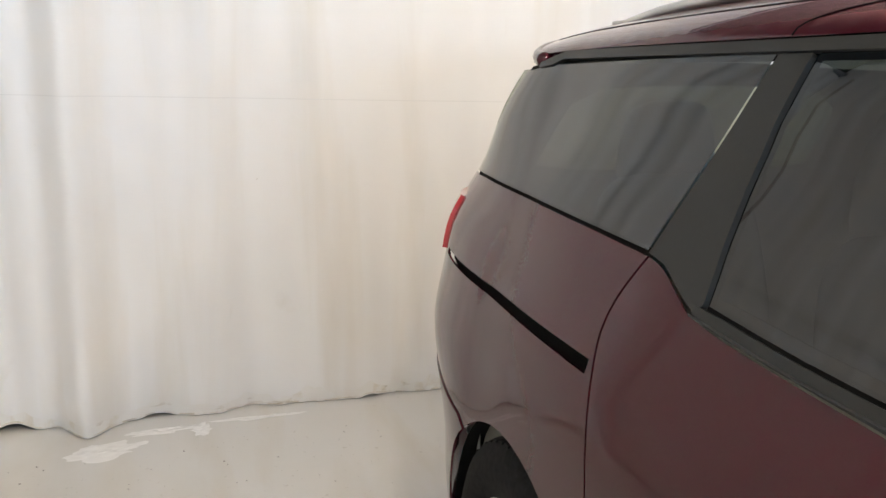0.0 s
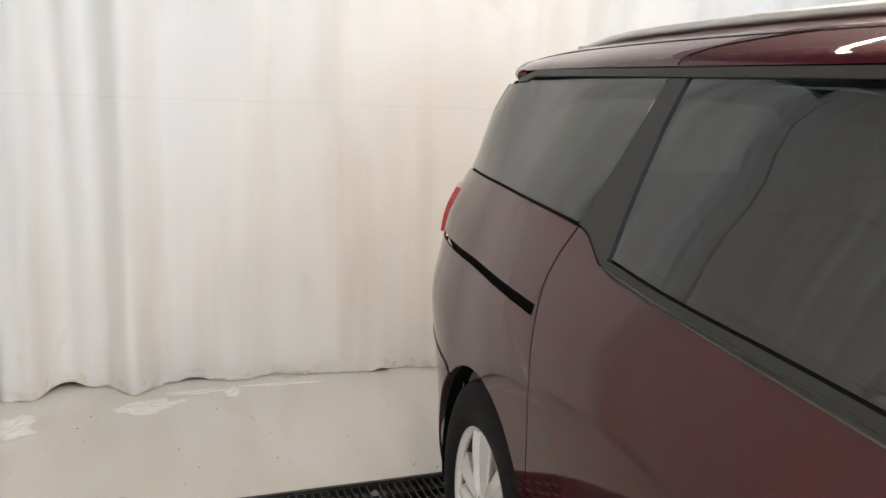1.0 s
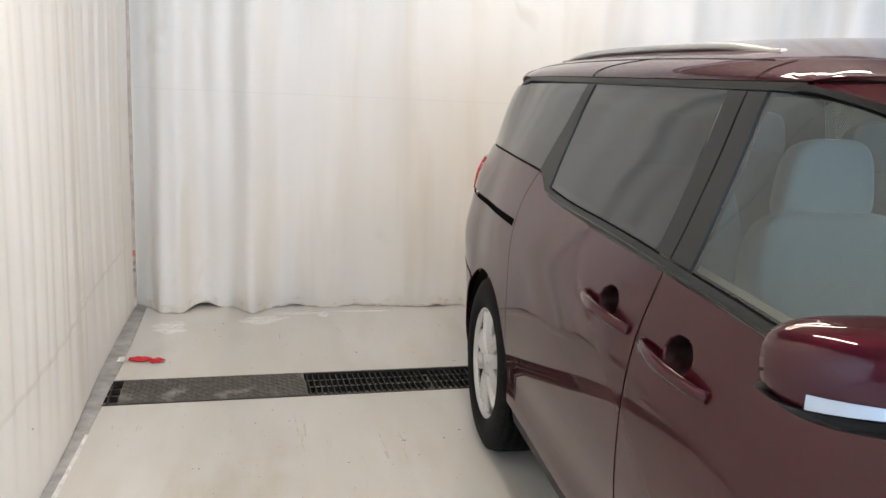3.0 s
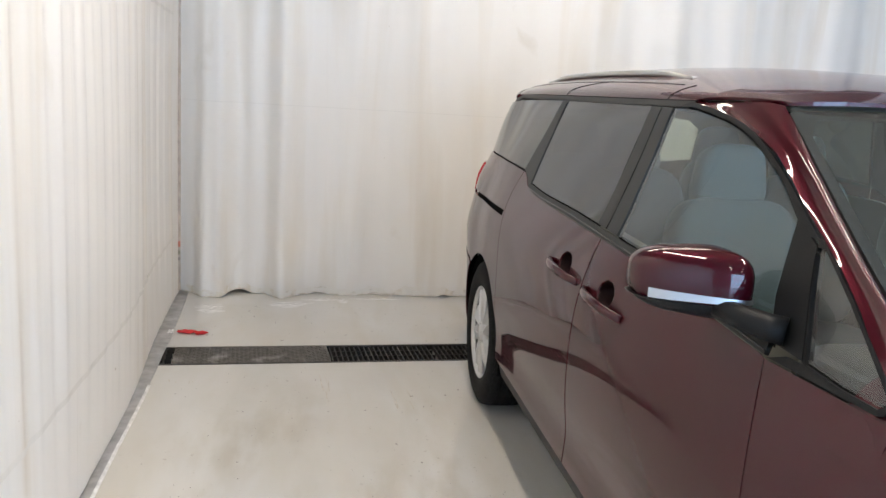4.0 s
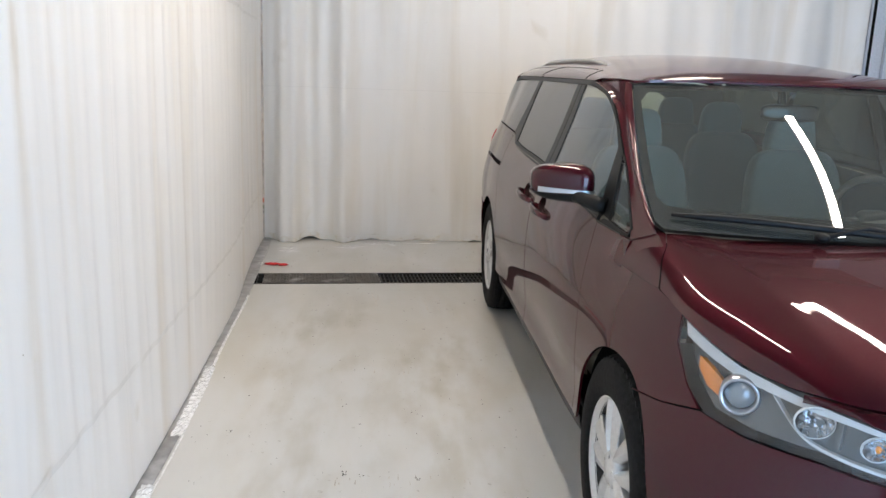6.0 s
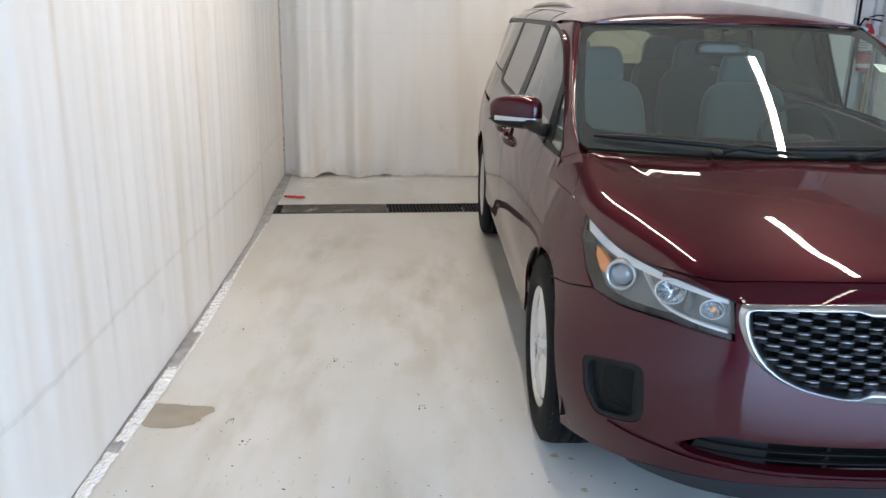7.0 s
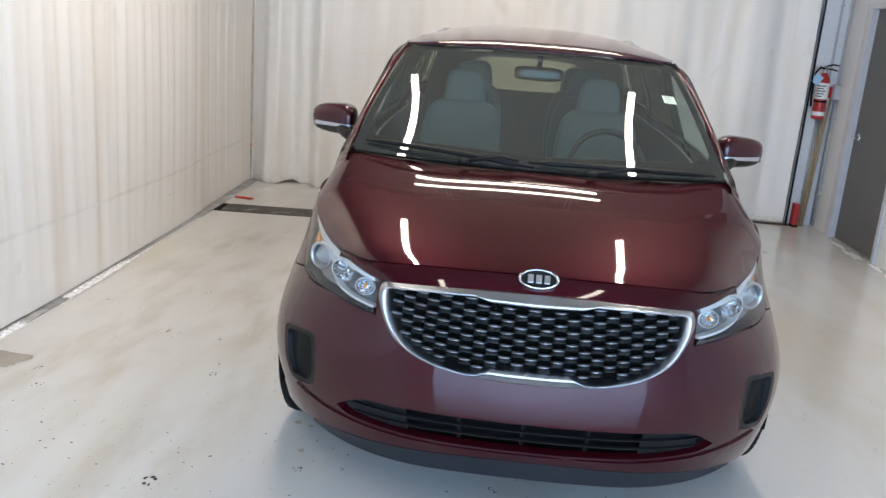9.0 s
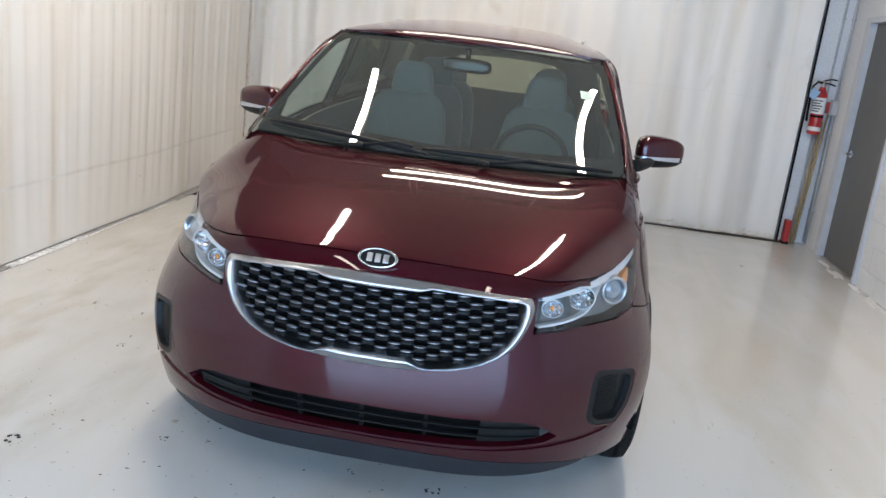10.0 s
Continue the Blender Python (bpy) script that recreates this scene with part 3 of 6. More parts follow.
    panel("window_surround", [Q(*p) for p in smooth_line([(-1.05, 1.277), (-.956, 1.327), (-.86, 1.381), (-.75, 1.437), (-.62, 1.492), (-.45, 1.531), (-.22, 1.557)], 5)] + [Q(*p) for p in inner[::-1]], skin(side, 0.004), TRIM, van, flip=f, cell=0.02, fold=0.01)
    wing_mirror(side)
    for y in (-1.60, 1.461):
        rim_x, rim_r = (.932, .418) if y > 0 else (.918, .408)
        well = [(side * .62, 0), (side * .62, .402), (side * .80, .408), (side * rim_x, rim_r)]
        arc = np.linspace(-12, 192, 30)
        vs = [(a, y + r * math.cos(radians(t)), .36 + r * math.sin(radians(t))) for a, r in well for t in arc]
        mesh_ob("wheel_well", vs, [(j * 30 + i, j * 30 + i + 1, j * 30 + i + 31, j * 30 + i + 30) for j in range(3) for i in range(29)], DARK, van)
        wheel(side, y)
    # tail lamp
    tail = [T(28.6, 1.163), T(29.2, 1.10), T(31, .995), T(52, .95), T(54, 1.03), T(50, 1.12), T(42, 1.165)]
    panel("tail_lamp", tail, skin(side, 0.012), LENS_RED, van, "red tail lamp lens", flip=f, fold=0.03)
    # roof seams over the doors
    for y0, sweep in ((1.005, .34), (-.035, .03)):
        pts = [roof(np.array([(k, y0 - sweep * ((.999 - k) / .105) ** 1.8)]))[0] * (side, 1, 1) for k in np.linspace(.999, .894, 14)]
        vs, fs = tube([Vector(p) + Vector((side * .0004, 0, .0004)) for p in pts], 0.0013, 5)
        mesh_ob("roof_seam", vs, fs, DARK, van)


def pane_of(outline, side, name, material):
    """A window pane and the black rubber that shows as a thin line round it."""
    ob = panel(name, outline, skin(side, -0.002), material, van, flip=side < 0, fold=0, gap=0.0015)
    ob.visible_shadow = False
    loop = dense(thin(np.array(outline, float), 0.003), 0.03)
    panel("window_seal", shrink(loop, -0.011), skin(side, -0.010), DARK, ob, flip=side < 0, fold=0, gap=0, cell=0.03, holes=[shrink(loop, 0.004)])
    return ob


def door_handle(door, side, y_rear, y_front, z):
    ys = np.linspace(y_rear, y_front, 17)
    vs, fs = [], []
    n = 12
    for i, y in enumerate(ys):
        k = i / 16
        bow = math.sin(math.pi * min(max((k * 1.06 - .03), 0), 1)) ** 0.5
        x0 = half(np.array([at_y(y)]), np.array([z]))[0]
        h, w = 0.0165 * (0.75 + 0.25 * bow), 0.009 + 0.004 * bow
        for j in range(n):
            t = j * math.tau / n
            vs.append((side * (x0 + 0.004 + 0.030 * bow + w * math.cos(t)), y, z - 0.006 * (1 - bow) + 0.012 * (0.5 - k) + h * math.sin(t)))
    for i in range(16):
        fs += [(i * n + j, i * n + (j + 1) % n, (i + 1) * n + (j + 1) % n, (i + 1) * n + j) for j in range(n)]
    fs += [tuple(range(n)), tuple(16 * n + j for j in range(n))]
    return mesh_ob("handle", vs, fs, PAINT, door)


def handle_cup(door, side, dent):
    """An added dark lining that paints the shade in the hollow behind a door handle."""
    y, z, ry, rz, deep = dent
    rim = [Q(y + .95 * ry * math.cos(t), z + .95 * rz * math.sin(t)) for t in np.linspace(0, math.tau, 48, endpoint=False)]
    grid = np.array([Q(y + a, z + b) for a in np.arange(-ry, ry, .005) for b in np.arange(-rz, rz, .005)])
    panel("handle_cup", rim, skin(side, .0012, [dent]), HANDLE_SHADE, door, "added dark lining, shade of the recess behind the handle", flip=side < 0, fold=0, cell=.012, gap=0, extra=grid)


def blob(c, r, n=24, m=16, square=0.6, squash=None):
    """A rounded box: a superellipsoid round c."""
    vs, fs = [], []
    pw = lambda v: math.copysign(abs(v) ** square, v)
    for i in range(m + 1):
        t = -math.pi / 2 + math.pi * i / m
        for k in range(n):
            a = math.tau * k / n
            p = Vector((r[0] * pw(math.cos(t)) * pw(math.cos(a)), r[1] * pw(math.cos(t)) * pw(math.sin(a)), r[2] * pw(math.sin(t))))
            if squash:
                p = squash(p)
            vs.append(Vector(c) + p)
    for i in range(m):
        fs += [(i * n + k, i * n + (k + 1) % n, (i + 1) * n + (k + 1) % n, (i + 1) * n + k) for k in range(n)]
    return vs, fs


def clean_ob(name, vs, fs, material, parent, label=""):
    bm = bmesh.new()
    vv = [bm.verts.new(v) for v in vs]
    for q in fs:
        try:
            bm.faces.new([vv[i] for i in q])
        except ValueError:
            pass
    bmesh.ops.remove_doubles(bm, verts=bm.verts, dist=1e-5)
    return part(name, bm, material, parent, label, smooth=50)


def wing_mirror(side):
    def shape(p):
        k = (p.x / 0.115 + 1) / 2 if side > 0 else (1 - p.x / 0.115) / 2
        p.y = p.y * (1 - 0.30 * k) + 0.055 * k - (0.02 if p.y < 0 else 0) * (1 - k)
        p.z *= 1 - 0.22 * k
        return p
    c = (side * .985, -.865, 1.178)
    vs, fs = blob(c, (.115, .085, .078), squash=shape, square=.62)
    shell = clean_ob("mirror_cap", vs, fs, PAINT, van, "dark red mirror cap")
    low = [Vector((v.x, v.y, min(v.z, 1.142) - .004)) + (Vector(v) - Vector(c)) * .012 for v in vs]
    clean_ob("mirror_base", low, fs, TRIM, shell, "dark grey mirror underside")
    n = 24
    row = [Vector(c) + Vector(v - Vector(c)) for v in vs[7 * n:8 * n]]
    ring = [v for v in row if v.y < -.86]
    ring.sort(key=lambda v: v.x * side)
    ring = [Vector(c) + (v - Vector(c)) * 1.025 for v in ring]
    bv, bf = [], []
    for v in ring:
        k = (abs(v.x) - .87) / .23
        z = 1.150
        h = .005 + .006 * max(0, min(1, k))
        bv += [(v.x, v.y - .001, z - h), (v.x, v.y - .001, z + h)]
    for i in range(len(ring) - 1):
        bf.append((2 * i, 2 * i + 1, 2 * i + 3, 2 * i + 2))
    mesh_ob("mirror_signal", bv, bf, SATIN, shell, "pale silver signal strip")
    vs, fs = blob((side * .985, -.785, 1.178), (.095, .008, .058))
    clean_ob("mirror_glass", vs, fs, CHROME, shell)
    vs, fs = tube([(side * .855, -1.030, 1.115), (side * .880, -1.010, 1.118), (side * .915, -.960, 1.125), (side * .95, -.90, 1.135)], [.030, .029, .026, .022], 12)
    mesh_ob("mirror_arm", vs, fs, TRIM, shell)


def wheel(side, y):
    hub = new("wheel")
    hub.parent = van
    hub.location = (side * .833, y, .362)
    hub.rotation_euler = (random.uniform(0, 1.2), 0, 0 if side < 0 else math.pi)
    prof = [(-.098, .222), (-.108, .232), (-.118, .262), (-.121, .292), (-.115, .328), (-.104, .350), (-.094, .358)]
    tread = [(-.080, .3635), (-.062, .366), (-.060, .357), (-.052, .357), (-.050, .3665), (-.018, .367), (-.016, .358), (-.008, .358), (-.006, .367)]
    prof = prof + tread
    prof = prof + [(-a, r) for a, r in prof[::-1]]
    vs, fs = lathe(prof, 72)
    tyre = mesh_ob("tyre", vs, fs, RUBBER, hub, "black tyre")
    bm = bmesh.new()
    for k in range(60):
        m = Matrix.Rotation(k * math.tau / 60, 4, "X")
        for s in (-1, 1):
            box(bm, s * .088 - .013, s * .088 + .012, -.011, .011, .340, .3570, 0, m @ Matrix.Rotation(radians(8 * s), 4, "Z"))
    part("tread_pattern", bm, RUBBER, tyre)["kind"] = "stuff"
    vs, fs = lathe([(-.088, .214), (-.104, .226), (-.109, .231), (-.106, .236), (-.098, .236)], 72)
    rim = mesh_ob("rim", vs, fs, ALLOY, hub, "silver five-spoke alloy rim")
    vs, fs = lathe([(-.092, .216), (-.03, .205), (.08, .20), (.085, .0)], 48)
    mesh_ob("rim_barrel", vs, fs, mat("dark_barrel_metal", (0.045, 0.044, 0.042), 0.6, 0.3, grain=0.3, grain_scale=40), rim, "dark inside of the rim")
    for k in range(5):
        for j in (-1, 1):
            a = k * math.tau / 5 + j * .235
            bm = bmesh.new()
            secs = [(.030, .024, -.100, .034), (.062, .021, -.106, .034), (.10, .024, -.108, .034), (.15, .031, -.107, .034), (.19, .039, -.103, .03), (.221, .046, -.098, .026)]
            rows = []
            for r, w, x, d in secs:
                lean = j * .022 * (1 - r / .22)
                rows.append([bm.verts.new((x + dx, c - lean, r)) for c, dx in ((-j * w, d), (-j * w, .016), (-j * w * .90, .012), (j * w * .30, 0.0), (j * w * .42, .001), (j * w * .92, .020), (j * w * .92, d))])
            for ra, rb in zip(rows, rows[1:]):
                for i in range(6):
                    f4 = (ra[i], ra[i + 1], rb[i + 1], rb[i])
                    bm.faces.new(f4 if j > 0 else f4[::-1])
            bmesh.ops.transform(bm, matrix=Matrix.Rotation(a, 4, "X"), verts=bm.verts)
            part("spoke", bm, ALLOY, rim, smooth=14)
    vs, fs = lathe([(-.06, .062), (-.098, .06), (-.106, .052), (-.108, .034), (-.112, .030), (-.113, 0.0)], 32)
    mesh_ob("hub_cap", vs, fs, ALLOY, rim)
    for k in range(5):
        a = k * math.tau / 5 + .63
        vs, fs = lathe([(-.088, .0085), (-.1065, .0085), (-.108, .004), (-.108, 0)], 10)
        mesh_ob("wheel_nut", [(p[0], p[1] + .044 * math.cos(a), p[2] + .044 * math.sin(a)) for p in vs], fs, CHROME, rim)
    vs, fs = lathe([(-.02, .16), (-.02, .0)], 32)
    mesh_ob("brake_disc", vs, fs, RAIL, hub)


for s in (-1, 1):
    body_side(s)

# bonnet, nose and roof
SEAM = [(0, -2.388), (.234, -2.377), (.40, -2.352), (.518, -2.320), (.60, -2.268), (.668, -2.19)]
EDGE = [(.69, -2.157), (.76, -2.038), (.792, -1.968), (.838, -1.85), (.8585, -1.682)]
CORNER = [(.819, -1.572), (.790, -1.518), (.762, -1.428)]
COWL = [(.60, -1.462), (.30, -1.495), (0, -1.505)]


def both(points):
    """A right-hand chain closed by its mirror image, from the middle round to the middle."""
    return points + [(-x, y) for x, y in points[-2:0:-1]]


panel("bonnet", both(list(map(tuple, smooth_line(SEAM, 4))) + list(map(tuple, smooth_line(EDGE, 4))) + CORNER + COWL), hood, PAINT, van, "dark red bonnet with two long creases", cell=0.022, gap=0.0012)
NOSE_X = Spline([0, 14, 30.7, 35, 41], [0, .234, .518, .585, .668])
SEAM_Y = Spline([x for x, y in SEAM], [y for x, y in SEAM])
NOSE_Z = Spline([0, 14, 28.3, 30, 35.5, 41], [.8435, .8395, .828, .832, .849, .859])


def nose(q):
    """Between the bonnet's front edge and the grille surround: q is (degrees round the nose / 100, 0 below to 1 above)."""
    u, w = q[:, 0] * 100, q[:, 1:2]
    a = np.abs(u)
    low = body(a, NOSE_Z(a), 1)
    x = NOSE_X(a)
    y = SEAM_Y(x) - .0035
    top = np.stack([x, y, hood_z(x, y)], -1)
    p = low * (1 - w) + top * w + 4 * w * (1 - w) * np.array((0, -.001, .003))
    p[:, 0] *= np.where(u < 0, -1, 1)
    return p


panel("nose_panel", [(u / 100, 0) for u in np.linspace(-41, 41, 42)] + [(u / 100, 1) for u in np.linspace(41, -41, 42)], nose, PAINT, van, cell=0.05, gap=0.0)

# front fascia with its openings
def eased(points):
    """A smooth run through points of (degrees round the nose, height)."""
    return [(float(a) / STEP, float(z)) for a, z in smooth_line([(u * STEP, z) for u, z in points], 4)]


CHROME_OUT = [(0, .842), (7, .841), (14, .838), (22, .832), (27.6, .8255)] + eased([(28.0, .822), (28.25, .80), (27.3, .738), (25.2, .672), (22.0, .625), (18.0, .593), (11, .569), (5, .561), (0, .559)])
GRILLE_IN = [(0, .802), (8, .806), (10.4, .8195), (20, .8165), (25.9, .811)] + eased([(26.5, .800), (26.3, .77), (25.6, .728), (23.8, .674), (20.9, .629), (16.8, .598), (11.2, .578)]) + [(9.2, .580), (7, .599), (0, .597)]
INTAKE = [(0, .424), (10.8, .424), (20, .425), (28, .424), (31.5, .405), (35.2, .366), (33, .345), (29.5, .337), (20, .326), (8, .320), (0, .320)]
FOG = [(53.2, .552), (47, .572), (41.4, .586), (40.6, .50), (40.6, .42), (42.4, .388), (49.5, .368), (52.2, .43)]


def mirrored(points, f=lambda u, z: (u * STEP, z)):
    return [f(u, z) for u, z in points] + [f(-u, z) for u, z in points[-2:0:-1]]


HEAD = [(66, .952), (58, .905), (52.1, .880), (44.1, .864), (35.5, .847), (29.6, .830), (28.5, .716), (32.1, .724), (39, .734), (48.5, .731), (55.5, .741), (60.5, .79), (65, .87)]
top_right = [(0, .843), (14, .839), (28.9, .826), (28.3, .716), (32.1, .722), (39, .732), (48.5, .729), (56, .7435), (64, .7152), (72.7, .6962)]
arch_front = [(p[0] / STEP, p[1]) for p in arch(-1.60, .400, .393, 118, 200, 14)]
low = [(60, .222), (50, .224), (42.4, .234), (31, .248), (20, .258), (0, .264)]
panel("front_bumper", mirrored(top_right + arch_front + low), skin(-1), PAINT, van, "dark red front bumper with blacked openings",
               holes=[mirrored(CHROME_OUT), mirrored(INTAKE), rounded([N(*p) for p in FOG], .028), rounded([N(-u, z) for u, z in FOG], .028)], flip=True, fold=0.03, cell=0.04, gap=0.0012)


def around(points, n=220):
    """The outline's places at even angles about the grille's middle."""
    loop = dense(np.array(mirrored(points)), 0.004)
    a = np.arctan2((loop[:, 1] - .70) * 2.2, loop[:, 0])
    order = np.argsort(a)
    a, loop = a[order], loop[order]
    t = np.linspace(-math.pi, math.pi, n, endpoint=False)
    return np.stack([np.interp(t, a, loop[:, k], period=math.tau) for k in (0, 1)], -1)


# the surround stands up as a rounded bead between its outer and inner edges
OUTER, INNER = around(CHROME_OUT), around(GRILLE_IN)
vs = []
for k, out in ((0, -.03), (0, .001), (.06, .0045), (.40, .0055), (.50, .0115), (.62, .0145), (.80, .0135), (.94, .006), (1, -.004), (1, -.04)):
    vs += list(skin(-1, out)(OUTER * (1 - k) + INNER * k))
nr = len(OUTER)
fs = [(r * nr + i, r * nr + (i + 1) % nr, (r + 1) * nr + (i + 1) % nr, (r + 1) * nr + i) for r in range(9) for i in range(nr)]
ring = mesh_ob("grille_surround", vs, fs, SATIN, van, "bright satin chrome grille surround")
grille = panel("grille_back", mirrored([(u * 1.04, z) for u, z in CHROME_OUT]), skin(-1, -0.045), DARK, van, "black grille with woven studs", flip=True, fold=0)
STUD = mat("grille_stud_black_chrome", (0.25, 0.25, 0.26), 0.33, 0.85)
STUD_BACK = mat("grille_bar_black", (0.006, 0.006, 0.007), 0.55, spec=0.2)
# one stud: a bright lens over three thin ridges on a dark block
STUD_RIDGE = mat("grille_ridge_dark", (0.045, 0.046, 0.049), 0.38, 0.4)
bm = bmesh.new()


def stud_strip(z0, w, h, depth, lens):
    rows = []
    for i in range(9):
        k = i / 4 - 1
        e = max(0.0, 1 - abs(k) ** (2.0 if lens else 3.2)) ** (.6 if lens else .5)
        rows.append([bm.verts.new((k * w, -depth * (.25 + .75 * e) * q, z0 + h * e * c)) for q, c in ((.35, 1.0), (.85, .6), (1.0, .05), (.8, -.6), (.3, -1.0))])
    for ra, rb in zip(rows, rows[1:]):
        for i in range(4):
            f = bm.faces.new((ra[i], ra[i + 1], rb[i + 1], rb[i]))
            f.material_index, f.smooth = (0 if lens else 1), True


stud_strip(.0062, .0225, .0056, .015, True)
for dz in (-.0018, -.0054, -.0090):
    stud_strip(dz, .0235, .0015, .011 + dz * .3, False)
stud_mesh = bpy.data.meshes.new("grille_stud")
bmesh.ops.recalc_face_normals(bm, faces=bm.faces)
bm.to_mesh(stud_mesh)
bm.free()
stud_mesh.materials.append(STUD)
stud_mesh.materials.append(STUD_RIDGE)
grill_loop = np.array(mirrored(GRILLE_IN))
row = 0
for z in np.arange(.588, .83, .0195):
    for c in np.arange(-7, 8):
        x = (c + .5 * (row % 2)) * .083
        u = math.degrees(math.atan2(x, .985))
        q = np.array([(-u * STEP, z)])
        if inside(q, [grill_loop])[0] and not near(q, [grill_loop], 0.006)[0]:
            p = skin(-1, -0.020)(q)[0]
            n = skin(-1, 0.02)(q)[0] - p
            ob = new("grille_stud", stud_mesh)
            ob.parent = grille
            ob.matrix_local = Matrix.Translation(p) @ Matrix.Rotation(math.atan2(n[0], -n[1]), 4, "Z") @ pose(0, 0, 0, -8)
    row += 1
# slanting webs behind the studs
for k in range(-13, 14):
    for lean in (-1, 1):
        x0 = k * .083
        pts = []
        for z in np.linspace(.575, .825, 9):
            x = x0 + lean * (z - .70) * 1.07 * 2
            q = np.array([(-math.degrees(math.atan2(x, .985)) * STEP, z)])
            if inside(q, [grill_loop])[0]:
                pts.append(skin(-1, -0.034)(q)[0])
        if len(pts) > 2:
            vs, fs = tube(pts, 0.0055, 5)
            mesh_ob("grille_web", vs, fs, STUD_BACK, grille)
# lower intake
intake = panel("intake_back", mirrored([(u * 1.03, .372 + (z - .372) * 1.2) for u, z in INTAKE]), skin(-1, -0.09), DARK, van, "black lower air intake", flip=True, fold=0)
for z0, th, o in ((.390, .0026, -.012), (.356, .0030, -.016)):
    us = np.linspace(-32, 32, 40)
    frame_strip("intake_bar", [N(u, z0 + th) for u in us], [N(u, z0 - th) for u in us], -1, TRIM, intake, out=o, fold=0.012, cell=0.05)
for u in (-24, -12, 0, 12, 24):
    frame_strip("intake_post", [N(u - .35, .42), N(u + .35, .42)], [N(u - .35, .325), N(u + .35, .325)], -1, STUD_BACK, intake, out=-.03, fold=0.02)
for s in (-1, 1):
    frame_strip("intake_blank", [N(s * 21.5, .418), N(s * 28, .416), N(s * 32, .395)], [N(s * 21.5, .334), N(s * 29, .342), N(s * 33, .355)], -1, TRIM, intake, "grey intake blanking panel", out=-.024, fold=0.01)
    # fog recess with a ribbed insert
    fog = panel("fog_cover", rounded([N(s * u, z) for u, z in FOG], .028), skin(-1, -0.022), TRIM, van, "dark grey ribbed fog lamp cover", flip=True, fold=0)
    panel("fog_reveal", rounded([N(s * u, z) for u, z in FOG], .028), skin(-1, -0.002), TRIM, fog, flip=True, fold=0.03,
          holes=[rounded([N(s * (47 + (u - 47) * .80), .475 + (z - .475) * .84) for u, z in FOG], .022)], cell=0.02, gap=0.0)
    for z in np.arange(.418, .555, .0085):
        frame_strip("fog_rib", [N(s * u, z + .0022) for u in (43.2, 46, 49)], [N(s * u, z - .0022) for u in (43.2, 46, 49)], -1, TRIM, fog, out=-0.0185, fold=0.008)
us = np.linspace(-44, 44, 40)
dam_top = lambda u: .276 - .034 * (abs(u) / 42) ** 2
frame_strip("air_dam", [N(u, dam_top(u)) for u in us], [N(u, .198 + .030 * (abs(u) / 44) ** 6) for u in us], -1, DAM, van, "grey plastic lip under the bumper", out=0.004, fold=0.03)
# painted lip that runs round under the intake and fades out behind the fog covers
us = np.linspace(-47, 47, 48)
lip_top = lambda u: .309 + .052 * (abs(u) / 46) ** 3.2
frame_strip("bumper_lip", [N(u, lip_top(u)) for u in us], [N(u, dam_top(u) + .004) for u in us], -1, PAINT, van, out=0.007, fold=0.02, cell=0.03)
# badge: oval chrome ring, dark field and three plain bars
badge_at = Matrix.Translation((0, -2.412, .889)) @ pose(0, 0, 0, 58)
vs, fs = lathe([(.0, .060), (.006, .0655), (.010, .062), (.010, .056), (.004, .054), (.0, .054)], 40, "z")
badge = mesh_ob("badge", [badge_at @ Vector((x, y * .5, z)) for x, y, z in vs], fs, CHROME, van, "oval chrome badge")
vs, fs = lathe([(.005, .056), (.005, 0)], 40, "z")
mesh_ob("badge_field", [badge_at @ Vector((x, y * .5, z)) for x, y, z in vs], fs, TRIM, badge)
for x in (-.026, 0, .026):
    bm = bmesh.new()
    box(bm, x - .009, x + .009, -.014, .014, .004, .009, .0015, badge_at)
    part("badge_bar", bm, SATIN, badge)

